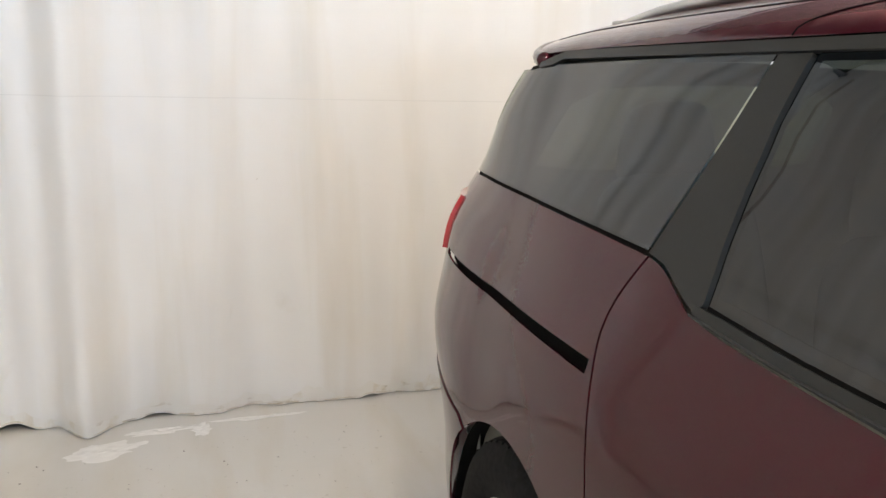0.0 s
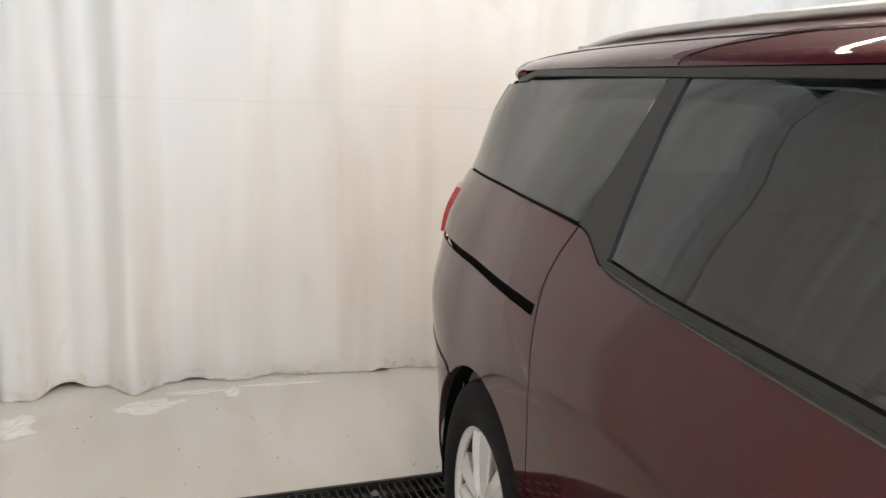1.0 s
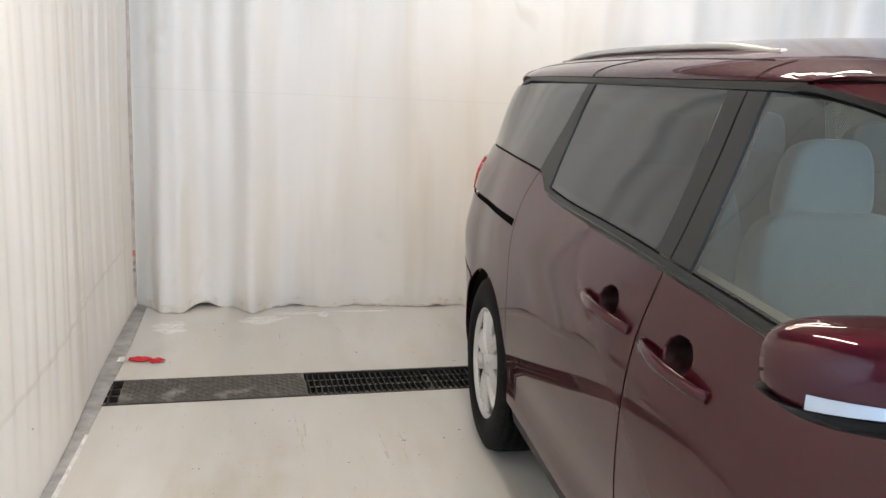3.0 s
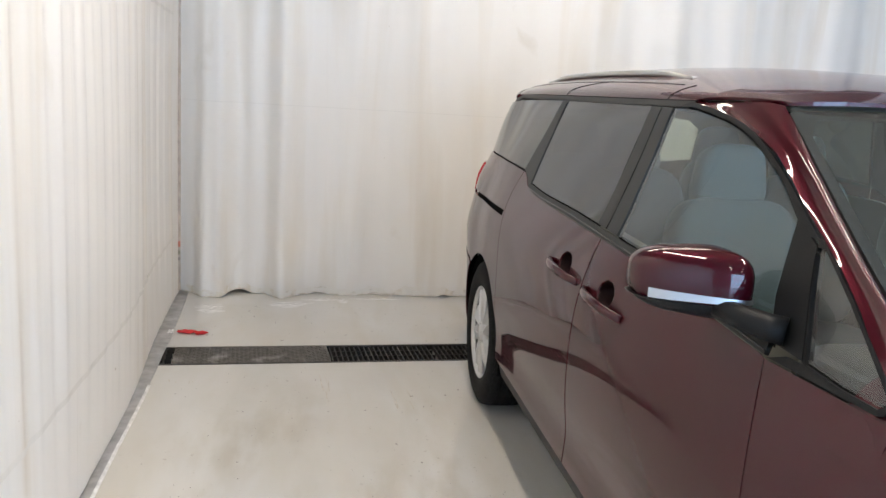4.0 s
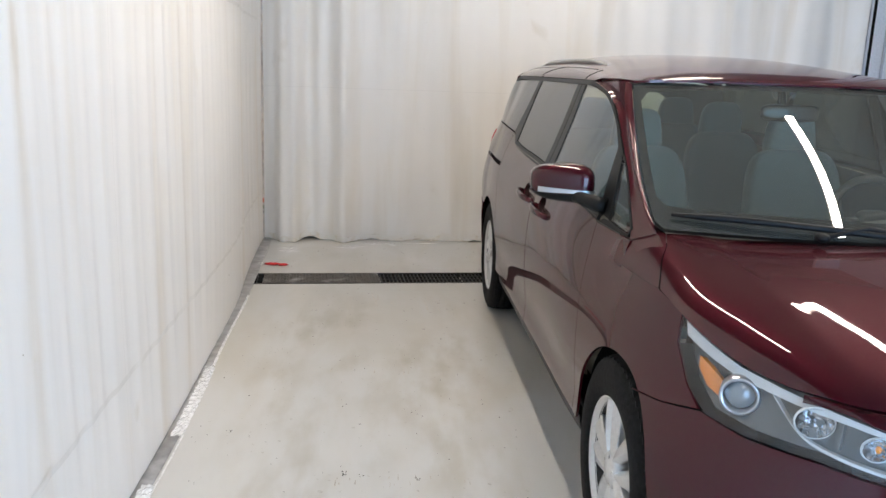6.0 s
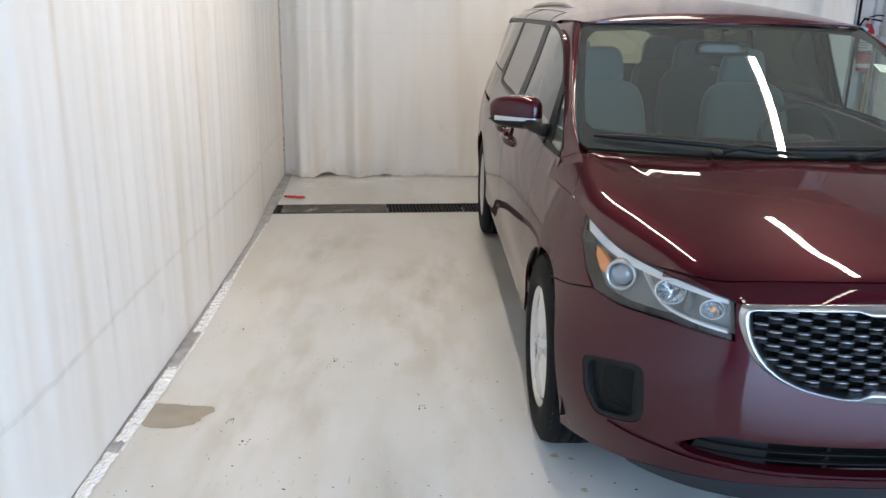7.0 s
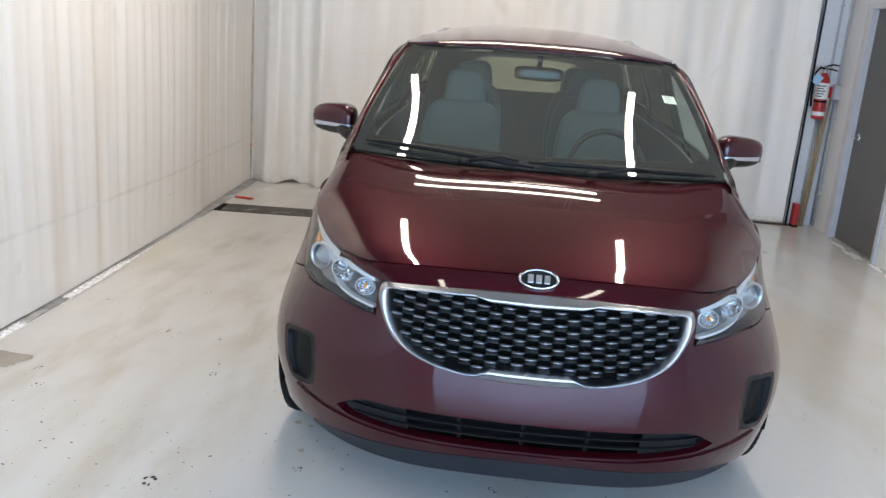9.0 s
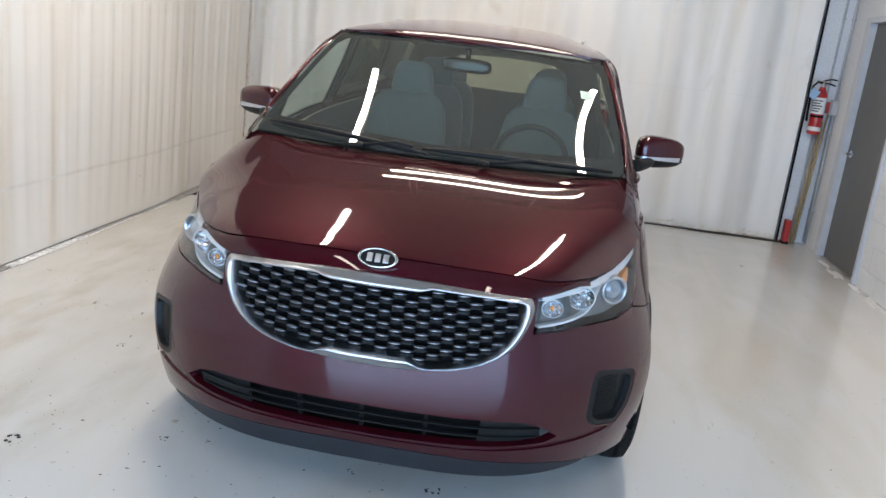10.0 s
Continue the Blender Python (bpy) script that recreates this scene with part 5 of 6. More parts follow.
# the front wall holds a wide overhead door of pale translucent panels, which lets cool daylight in
slab("wall_south_left", (X0, -1.5, -7.3, -7.1, -.2, 4.6), FRONTP, "plain painted front wall", "wall")
slab("wall_south_right", (3.1, X1, -7.3, -7.1, -.2, 4.6), FRONTP, "plain painted front wall", "wall")
slab("wall_south_top", (-1.5, 3.1, -7.3, -7.1, 2.34, 4.6), FRONTP, "plain painted front wall", "wall")
gate = thing("door_2", "wide translucent overhead door with daylight behind", "overhead door", kind="structure")
PANEL_GLOW = mat("daylit_panel", (0.42, 0.66, 1.0), 0.3, emit=DAYLIGHT)
for k in range(4):
    bm = bmesh.new()
    box(bm, -1.49, 3.09, -7.20, -7.19, .03 + k * .58, .59 + k * .58)
    part("panel", bm, PANEL_GLOW, gate)
    bm = bmesh.new()
    box(bm, -1.5, 3.1, -7.215, -7.175, k * .58 + .005, k * .58 + .029, .004)
    part("door_rail", bm, FRONTP, gate)


def strip_light(x0, x1, y0, y1, z, power, tint=(1.0, 0.905, 0.80)):
    t = thing("strip_light", "long white ceiling strip light, lit (front pair added as fill)", "strip light", "ceiling strip lights")
    key = "lit_diffuser_%g_%g" % (power, tint[2])
    glow = bpy.data.materials.get(key) or mat(key, tint, 0.5, emit=power)
    bm = bmesh.new()
    box(bm, x0, x1, y0, y1, z, z + .03)
    part("diffuser", bm, glow, t)
    bm = bmesh.new()
    box(bm, x0 - .015, x1 + .015, y0 - .015, y1 + .015, z + .032, z + .075, .004)
    part("housing", bm, WALLP, t)
    long_x = (x1 - x0) > (y1 - y0)
    for k in (.15, .85):
        x = x0 + (x1 - x0) * k if long_x else (x0 + x1) / 2
        y = (y0 + y1) / 2 if long_x else y0 + (y1 - y0) * k
        mesh_ob("hanger", *tube([(x, y, z + .07), (x, y, 4.6)], .004, 5), PIPE, t)


for x in (-1.17, 1.02):
    strip_light(x - .030, x + .030, -1.52, .52, 3.45, LAMP * 1.2)
    # unseen front strip, added only to brighten the floor and nose
    strip_light(x - .04, x + .04, -6.4, -4.1, 3.45, LAMP * .26)
for y, z in ((2.25, 3.02), (1.85, 3.02)):
    strip_light(-1.02, .84, y - .013, y + .013, z, LAMP * .36, (1.0, 0.88, 0.75))


# ---- curtains ----

def sheet(name, place, us, vs, material, parent=None, label=""):
    pts = [place(u, v) for v in vs for u in us]
    n = len(us)
    fs = [(j * n + i, j * n + i + 1, (j + 1) * n + i + 1, (j + 1) * n + i) for j in range(len(vs) - 1) for i in range(n - 1)]
    return mesh_ob(name, pts, fs, material, parent, label)


def wave(x, z):
    """How far the back curtain's folds stand out into the room."""
    low = max(0.0, min(1.0, (2.6 - z) / 2.6))
    left = 1 / (1 + math.exp((x + 1.75) / .10))
    bell = lambda c, w: math.exp(-((x - c) / w) ** 2)
    a = 0.165 * math.exp(-((x + 2.510) / .108) ** 4) + 0.150 * bell(-2.03, .105) - 0.02 * bell(-2.32, .06) + 0.022 * bell(-1.52, .10) - .05 * bell(-2.77, .05)
    a = a * (0.55 + 0.45 * low**2) + left * 0.012 * math.sin(x * 31 + 1.2 + z * .5)
    b = (1 - left) * (0.014 * math.sin(x * 6.3 + .4) + 0.010 * math.sin(x * 13.1 + 2.0 + z * .4) + 0.006 * math.sin(x * 29 + .6 * z))
    right = 1 / (1 + math.exp(-(x - .2) / .35)) * (1 - low * .75)
    c = right * 0.035 * math.sin(x * 9.4 + .5 * math.sin(x * 2.2))
    w = 0.012 * noise.noise((x * 2.2, z * 1.3, 4.0)) + 0.004 * noise.noise((x * 9, z * 5, 1.0))
    return a + b + c + w


BACK = lambda x: 3.60 + .022 * x + .018 * max(0.0, x + 1.0)


def hem_z(x):
    lifted = .024 * math.exp(-((x + 2.335) / .085) ** 4) + .014 * math.exp(-((x + 1.76) / .06) ** 2) + .018 * math.exp(-((x + .80) / .05) ** 2)
    return lifted + 0.0015 + 0.004 * max(0.0, noise.noise((x * 5, 0, 2)))


def back_place(x, v):
    z0 = max(.0015, hem_z(x))
    z = z0 + (3.10 - z0) * v
    tuck = 0.02 * math.exp(-z / .06) * (1 + .8 * math.sin(x * 17))
    return (x, BACK(x) - wave(x, z) + tuck + .02 * v, z)


curtain = sheet("back_curtain", back_place, np.linspace(-2.80, 2.83, 420), [0, .004, .009, .016, .03, .05, .08] + list(np.linspace(.11, 1, 36)), VINYL)
tagged(curtain, "white vinyl curtain hanging in soft folds, stained along its hem", "curtain")
for z, h in ((1.385, .0018), (2.45, .0018)):
    rows = [(x, BACK(x) - wave(x, z) - .0035 + .02 * (z / 3.10), z + k) for k in (-h, h) for x in np.linspace(-2.73, 2.82, 300)]
    mesh_ob("welded_seam", rows, [(i, i + 1, 301 + i, 300 + i) for i in range(299)], mat("seam_grey", (.79, .76, .71), .5), curtain)
# rolled hem along the floor
HEM = mat("stained_hem_vinyl", (0.70, 0.63, 0.51), 0.55, grain=0.2, grain_scale=14, stain=(0.34, 0.27, 0.18), stain_scale=6, stain_at=0.54)
pts = [back_place(x, 0.0015) for x in np.linspace(-2.74, 2.82, 300)]
mesh_ob("hem", *tube([(x, y - .004, max(z + .002, .004)) for x, y, z in pts], [.0035 + .0015 * math.sin(i * .9) * math.sin(i * .37) for i in range(300)], 7), HEM, curtain)


LEFT = Spline([-4.75, -2.2, -1.2, -.3, .4, 1.37, 1.85, 2.6, 3.2, 3.65], [-2.585, -2.570, -2.568, -2.578, -2.592, -2.622, -2.653, -2.710, -2.735, -2.748])


# gathered, yellowed hem band sewn along the curtain's foot
def hem_place(x, v):
    a = back_place(x, 0.0)
    z = max(.003, hem_z(x)) + .050 * v * (1 + 1.1 * noise.noise((x * 7, 3, 8)) + .5 * noise.noise((x * 23, 5, 8)))
    pucker = .005 * math.sin(x * 71 + 3 * noise.noise((x * 4, v, 1))) * (1 - .75 * v) + .004 * noise.noise((x * 30, v * 3, 2))
    return (x, BACK(x) - wave(x, z) + .02 * math.exp(-z / .06) * (1 + .8 * math.sin(x * 17)) - .0055 - max(0.0, pucker) * (1 - v), z)


sheet("hem_band", hem_place, np.linspace(-2.74, 2.82, 500), np.linspace(0, 1, 6), two_noise("yellowed_hem", (0.85, 0.815, 0.75), 0.5, (0.72, 0.64, 0.50), (14.0, 14.0, 9.0), 0.52, (0.45, 0.36, 0.24), (9.0, 9.0, 26.0), 0.62, bump=0.4, bump_scale=30.0), curtain, "yellowed puckered hem")


def left_x(y):
    return float(LEFT(y))


def side_place(y, v):
    z = .012 + .003 * math.sin(y * 4) + 3.32 * v
    r = 0.0042 * math.sin(y * 26 + .8 * math.sin(y * 3.1)) + 0.0026 * math.sin(y * 47 + 1.3 + .6 * noise.noise((y, z, 3))) + 0.0008 * math.sin(y * 93 + 2 * noise.noise((y * 3, z * 2, 5)))
    r *= (.75 + 1.3 * abs(noise.noise((y * 1.3, z * .8, 11)))) * (.25 + .75 * min(1.0, v / .16))
    r += 0.010 * math.sin(y * 5.2) * (.2 + .8 * v) + .010 * v * noise.noise((y * 1.6, z * 1.1, 7))
    belly = .02 * math.sin(math.pi * min(1, z / 2.4)) * math.sin(y * 1.7)
    return (left_x(y) + r * (.6 + .4 * v) + belly, y, z)


side = sheet("side_curtain", side_place, np.linspace(-7.0, 3.60, 700), [0, .006, .015, .03] + list(np.linspace(.06, 1, 22)), VINYL)
tagged(side, "white vinyl side tarp hanging nearly flat with fine ripples", "curtain")
SIDE_SEAM = mat("side_seam_grey", (.80, .77, .715), .5, grain=.06, grain_scale=12)
for v in (.133, .580):
    rows = []
    for k in (-.011, .011):
        for y in np.linspace(-4.7, 3.3, 400):
            p = side_place(y, v)
            rows.append((p[0] + .004, p[1], p[2] + k))
    mesh_ob("welded_seam", rows, [(i, i + 1, 401 + i, 400 + i) for i in range(399)], SIDE_SEAM, side)
for y in (-4.1, -2.6, -1.1, .4, 1.9):
    rows = [(side_place(y, v)[0] + .004, y + k, side_place(y, v)[2]) for k in (-.0015, .0015) for v in np.linspace(.01, .99, 40)]
    mesh_ob("vertical_seam", rows, [(i, i + 1, 41 + i, 40 + i) for i in range(39)], bpy.data.materials["seam_grey"], side)

# edge strip along the side tarp, with worn silver tape laid on it in pieces
EDGE_IN = Spline([-4.75, -2.2, -1.7, -1.2, -.1, .5, 1.4, 1.85, 2.8, 3.5], [-2.535, -2.530, -2.525, -2.520, -2.530, -2.555, -2.575, -2.592, -2.635, -2.682])
bm = bmesh.new()
n = 120
rows = []
for i in range(n + 1):
    y = -4.75 + (3.56 + 4.75) * i / n
    x = float(EDGE_IN(y)) + .0025 * noise.noise((y * 4, 0, 9))
    rows.append([bm.verts.new(p) for p in ((x - .22, y, .001), (x - .22, y, .006), (x - .006, y, .0055), (x, y, .0042), (x + .001, y, .0005))])
for a, b in zip(rows, rows[1:]):
    for i in range(4):
        bm.faces.new((a[i], a[i + 1], b[i + 1], b[i]))
edge_strip = tagged(part("edge_strip", bm, CURB, smooth=30), "worn grey edge strip with tape along the tarp", "edge strip", kind="structure")
# foil is coloured nearly white, so lamp glints sit in its base colour
GLINT_TAPE = mat("silver_tape_glint", (0.97, 0.97, 0.97), 0.25, 0.0, coat=1.0, bump=1.0, bump_scale=90, grain=0.1, grain_scale=25, stain=(0.30, 0.29, 0.28), stain_scale=26, stain_at=0.66)
LINE = mat("pale_tape_edge", (0.78, 0.78, 0.77), 0.35, grain=0.2, grain_scale=30)
for y0, y1, w0, w1, foil in ((-4.6, -2.30, -.002, .010, 0), (-2.26, -1.80, -.034, .012, 1), (-1.72, -1.04, -.034, .014, 1), (-.62, .22, -.036, .014, 1), (-1.78, -.60, .010, .018, 0), (.24, 1.62, -.006, .008, 0), (2.50, 2.57, -.03, .004, 1)):
    k = max(8, int((y1 - y0) / (.016 if foil else .05)))
    n, rows = 9, []
    for i in range(k + 1):
        y = y0 + (y1 - y0) * i / k
        x = float(EDGE_IN(y))
        a = w0 + (.010 if foil else .002) * noise.noise((y * 16, 1, 2)) + .006 * foil * noise.noise((y * 47, 1, 8))
        b = w1 + (.006 if foil else .002) * noise.noise((y * 13, 4, 2)) + .003 * foil * noise.noise((y * 41, 3, 8))
        for j in range(n):
            w = a + (b - a) * j / (n - 1)
            crease = .011 * foil * abs(noise.noise((y * 38, w * 75, 6)))
            rows.append((x + w, y, .0066 + crease - .0045 * min(1, max(0, w / .006))))
    mesh_ob("tape", rows, [(i * n + j, i * n + j + 1, i * n + n + j + 1, i * n + n + j) for i in range(k) for j in range(n - 1)], GLINT_TAPE if foil else LINE, edge_strip, "crinkled silver tape, whitened for its glints" if foil else "pale edge of old tape", smooth=not foil)
# ---- drain ----
grate_mesh = {}


def grate(a0, a1):
    g = thing("drain_grate", "black steel bar grate over the floor drain", "drain grate", "drain grates", at=TR(a0, 0))
    g.rotation_euler = (0, 0, ASKEW)
    length = a1 - a0
    key = round(length, 3)
    if key not in grate_mesh:
        bm = bmesh.new()
        box(bm, .004, length - .004, 0, .005, -.030, -.002)
        long_me = bpy.data.meshes.new("long_bar")
        bm.to_mesh(long_me)
        bm.free()
        long_me.materials.append(STEEL)
        bm = bmesh.new()
        box(bm, 0, .006, -.135, .135, -.028, -.003)
        bar_me = bpy.data.meshes.new("cross_bar")
        bm.to_mesh(bar_me)
        bm.free()
        bar_me.materials.append(STEEL)
        grate_mesh[key] = (long_me, bar_me)
    long_me, bar_me = grate_mesh[key]
    for b0 in (-.135, -.045, .043, .131):
        o = new("long_bar", long_me)
        o.parent = g
        o.location = (0, b0, 0)
    for k in range(int(length / .0295)):
        o = new("cross_bar", bar_me)
        o.parent = g
        o.location = (.006 + k * .0295, 0, 0)


grate(-1.16, -.872)
for k in range(3):
    grate(.005 + k * .64, .635 + k * .64)
plate = thing("tread_plate", "worn steel tread plate laid over the drain", "tread plate", at=TR(-.868, 0))
plate.rotation_euler = (0, 0, ASKEW)
bm = bmesh.new()
box(bm, 0, .866, -.150, .150, -.004, .004, .0015)
part("plate", bm, PLATE, plate)
bm = bmesh.new()
for i in range(36):
    for j in range(12):
        m = Matrix.Translation((.016 + i * .0238, -.136 + j * .0247, .004)) @ Matrix.Rotation(radians(45 if (i + j) % 2 else -45), 4, "Z")
        box(bm, -.010, .010, -.0022, .0022, 0, .0016, 0, m)
part("tread_pattern", bm, PLATE, plate)["kind"] = "stuff"
# steel edges of the trench
for b in (-HALF - .006, HALF + .006):
    bm = bmesh.new()
    box(bm, -1.1, 1.93, b - .008, b + .008, -.03, .0025)
    o = part("trench_edge", bm, STEEL)
    o.location, o.rotation_euler = TR(0, 0), (0, 0, ASKEW)
    tagged(o, "rusty steel edge of the drain trench", "trench edge", kind="structure")

# ---- small things on the floor ----
bm = bmesh.new()
bmesh.ops.create_grid(bm, x_segments=36, y_segments=14, size=.5)
for v in bm.verts:
    x, y = v.co.x * 2, v.co.y * 2
    wide = (.036 - .020 * math.exp(-((x - .25) / .16) ** 2) + .008 * noise.noise((x * 3, 0, 4))) * max(.15, 1 - abs(x) ** 5) ** .5
    fold = .010 * abs(noise.noise((x * 2.5, y * 1.5, 3))) + .007 * math.exp(-((y - .3 * x) / .25) ** 2)
    v.co = (-2.505 + x * .085 + .012 * y, 2.535 + y * wide - x * .022, .006 + fold)
rag = part("red_rag", bm, RAGRED, smooth=80)
mod = rag.modifiers.new("solid", "SOLIDIFY")
mod.thickness = .003
tagged(rag, "scrap of crumpled red cloth lying on the floor", "rag")

PUDDLE = mat("brown_damp", (0.36, 0.31, 0.24), 0.10, coat=0.6, grain=0.15, grain_scale=6)


def blot(name, cx, cy, rx, ry, seed, material, label, z=.0016, turn=0.0, ragged=1.0):
    n = 44
    vs = [(cx, cy, z)]
    for k in range(n):
        t = k * math.tau / n
        r = .72 + ragged * (.5 * noise.noise((math.cos(t) * 1.6 + seed, math.sin(t) * 1.6, seed)) + .16 * noise.noise((math.cos(t) * 5, math.sin(t) * 5, seed)))
        a, b = rx * r * math.cos(t), ry * r * math.sin(t)
        vs.append((cx + a * math.cos(turn) - b * math.sin(turn), cy + a * math.sin(turn) + b * math.cos(turn), z))
    fs = [(0, k + 1, (k + 1) % n + 1) for k in range(n)]
    return tagged(mesh_ob(name, vs, fs, material, smooth=False), label, name.replace("_", " "))


# near-white colour carries the glare of the lamps on the floor
FILM_GLARE = mat("white_film_glare", (0.97, 0.965, 0.95), 0.16, coat=1.0, grain=0.04, grain_scale=20, bump=0.8, bump_scale=22)


def film_scrap(cx, cy, rx, ry, seed, turn):
    """A crumpled sheet of thin film on the floor, white in place of lamp glare."""
    n, rings = 48, 12
    vs = [(cx, cy, .004)]
    for j in range(1, rings + 1):
        for k in range(n):
            t = k * math.tau / n
            r = (.72 + .5 * noise.noise((math.cos(t) * 1.6 + seed, math.sin(t) * 1.6, seed)) + .2 * noise.noise((math.cos(t) * 5, math.sin(t) * 5, seed))) * j / rings
            a, b = rx * r * math.cos(t), ry * r * math.sin(t)
            lift = .0014 + .005 * abs(noise.noise((a * 22, b * 22, seed))) * (1 - (j / rings) ** 3)
            vs.append((cx + a * math.cos(turn) - b * math.sin(turn), cy + a * math.sin(turn) + b * math.cos(turn), lift))
    fs = [(0, k + 1, (k + 1) % n + 1) for k in range(n)]
    fs += [(1 + j * n + k, 1 + (j + 1) * n + k, 1 + (j + 1) * n + (k + 1) % n, 1 + j * n + (k + 1) % n) for j in range(rings - 1) for k in range(n)]
    tagged(mesh_ob("film_scrap", vs, fs, FILM_GLARE), "thin white film beside the curtain, its white standing for floor glare", "plastic film", "film scraps by the curtain")


# first three paint lamp glare on the floor; the long two are film
for cx, cy, rx, ry, seed, turn in ((-1.95, 3.26, .20, .09, 5.0, .25), (-1.57, 3.40, .06, .09, 7.0, 0), (-2.47, 3.12, .16, .14, 4.0, .1), (-1.74, 3.42, .22, .045, 2.0, .1), (-1.30, 3.47, .26, .03, 9.0, .05)):
    film_scrap(cx, cy, rx, ry, seed, turn)
blot("damp_patch", -2.43, -1.49, .27, .14, 3.0, PUDDLE, "brownish damp patch on the floor by the tarp", ragged=.45)
SPOT = mat("brown_floor_spot", (0.42, 0.35, 0.26), 0.4, grain=0.3, grain_scale=20)
for cx, cy, r, seed in ((-.89, -1.80, .023, 1.0), (-.83, -1.82, .018, 2.5), (-.82, -2.03, .020, 4.0), (-.88, -1.70, .014, 6.0)):
    blot("floor_spot", cx, cy, r, r * .8, seed, SPOT, "small brown spot on the floor by the front tyre", z=.0012)
SCALE_OFF = mat("bare_white_floor", (0.79, 0.785, 0.77), 0.5, grain=0.1, grain_scale=25)
for cx, cy, rx, ry, seed in ((3.08, 1.05, .05, .26, 1.3), (3.07, 1.62, .07, .30, 3.1), (3.08, 2.05, .04, .16, 5.2), (3.06, 2.45, .07, .22, 7.7), (3.08, 2.85, .03, .2, 9.4)):
    blot("worn_patch", cx, cy, rx, ry, seed, SCALE_OFF, "pale patch of worn floor paint along the block wall", z=.0012)
CABLE = mat("dark_brown_cable", (0.030, 0.020, 0.018), 0.5)
for dy, rr, x0, seed in ((.0, .007, 1.25, 1.0), (-.035, .006, 1.95, 5.0)):
    pts = [(x, BACK(x) - .075 + dy + .016 * noise.noise((x * 2.4, seed, 0)) - .03 * max(0, (x - 2.4)), rr + .001) for x in np.linspace(x0, 2.86, 40)]
    tagged(mesh_ob("cable", *tube(pts, rr, 8), CABLE), "dark cable lying on the floor along the curtain's hem", "cable", "cables by the curtain")
CRUMB = mat("dark_grit", (0.05, 0.045, 0.04), 0.9)
bm = bmesh.new()
rng = random.Random(11)
for k in range(2200):
    x, y = rng.uniform(-2.5, 3.0), rng.uniform(-4.2, 3.3)
    if (-1.0 < x < 1.0 and -2.4 < y < 2.4) or (x > .8 and k % 6):
        continue
    r = rng.choice((.0008, .0010, .0012, .0014, .0016, .0020, .0028))
    bmesh.ops.create_icosphere(bm, subdivisions=1, radius=r, matrix=Matrix.Translation((x, y, r * .4)) @ Matrix.Diagonal((rng.uniform(.7, 1.8), rng.uniform(.7, 1.5), .5, 1)))
# larger flakes, most of them on the floor towards the front wall
for k in range(420):
    x, y = rng.uniform(-2.4, 2.4), -4.3 + 2.4 * rng.random() ** .8
    r = rng.choice((.0022, .0028, .0034, .0044))
    bmesh.ops.create_icosphere(bm, subdivisions=1, radius=r, matrix=Matrix.Translation((x, y, .0008)) @ Matrix.Rotation(rng.uniform(-.5, .5), 4, "Z") @ Matrix.Diagonal((rng.uniform(1.0, 2.2), rng.uniform(.5, 1.0), .25, 1)))
tagged(part("floor_grit", bm, CRUMB), "specks of dark grit scattered on the floor", "grit", kind="stuff")
for x, y, s in ((-1.39, -1.413, .7), (-1.40, -1.30, .4), (.24, -2.19, 1.1), (-1.285, -2.36, 1.2), (.90, -1.67, 1.1), (-.07, -2.17, .6), (-.64, -2.14, .5), (-.80, -2.17, .7), (-1.80, -.94, .6), (-1.73, -.96, .4), (-1.51, -.98, .5), (-2.16, -1.54, .6), (-2.07, -1.71, .7), (2.23, 2.26, .8), (-2.32, -.56, .5), (-1.96, 2.40, .4), (-1.27, 1.50, .4)):
    bm = bmesh.new()
    for k in range(7):
        bmesh.ops.create_icosphere(bm, subdivisions=1, radius=.005 * s, matrix=Matrix.Translation((x + rng.uniform(-.025, .025) * s, y + rng.uniform(-.03, .03) * s, .002)) @ Matrix.Diagonal((rng.uniform(.5, 1.6), rng.uniform(.5, 1.6), .45, 1)))
    tagged(part("dirt_clump", bm, CRUMB), "small clump of dark dirt on the floor", "dirt", "dirt clumps")

# drag marks scraped into the floor near the drain and along the aisle
SCUFF = mat("brown_scuff", (0.45, 0.41, 0.35), 0.6, grain=0.3, grain_scale=30)
bm = bmesh.new()
for cx, cy, wx, ly, n in ((-1.70, 1.60, .03, .50, 5), (-1.59, 1.47, .02, .16, 3), (-1.31, 1.46, .06, .34, 7), (-2.45, 1.70, .08, .12, 5), (-1.75, .2, .25, .12, 9), (-1.6, -1.0, .3, .10, 14), (-1.9, -2.0, .3, .10, 10), (1.5, -1.2, .4, .12, 6)):
    for k in range(n):
        x, y = cx + rng.uniform(-1, 1) * wx, cy + rng.uniform(-.3, .3) * ly
        h, w, lean = rng.uniform(.12, .5) * ly, rng.uniform(.0012, .003), rng.uniform(-.12, .05)
        quad = [(x - w, y - h / 2), (x + w, y - h / 2), (x + w * .5 + lean * h, y + h / 2), (x - w * .5 + lean * h, y + h / 2)]
        bm.faces.new([bm.verts.new((a, b, .0012)) for a, b in quad])
tagged(part("scuff_marks", bm, SCUFF), "thin brown drag marks scraped into the floor", "scuff marks", kind="stuff")
# bound edge of the side tarp in the corner, with old paint on it
bm = bmesh.new()
box(bm, -2.752, -2.728, 3.462, 3.474, .03, 3.08, .003)
part("bound_edge", bm, mat("brown_binding", (0.50, 0.43, 0.37), 0.6, grain=0.2, grain_scale=20), side, "brownish bound edge")
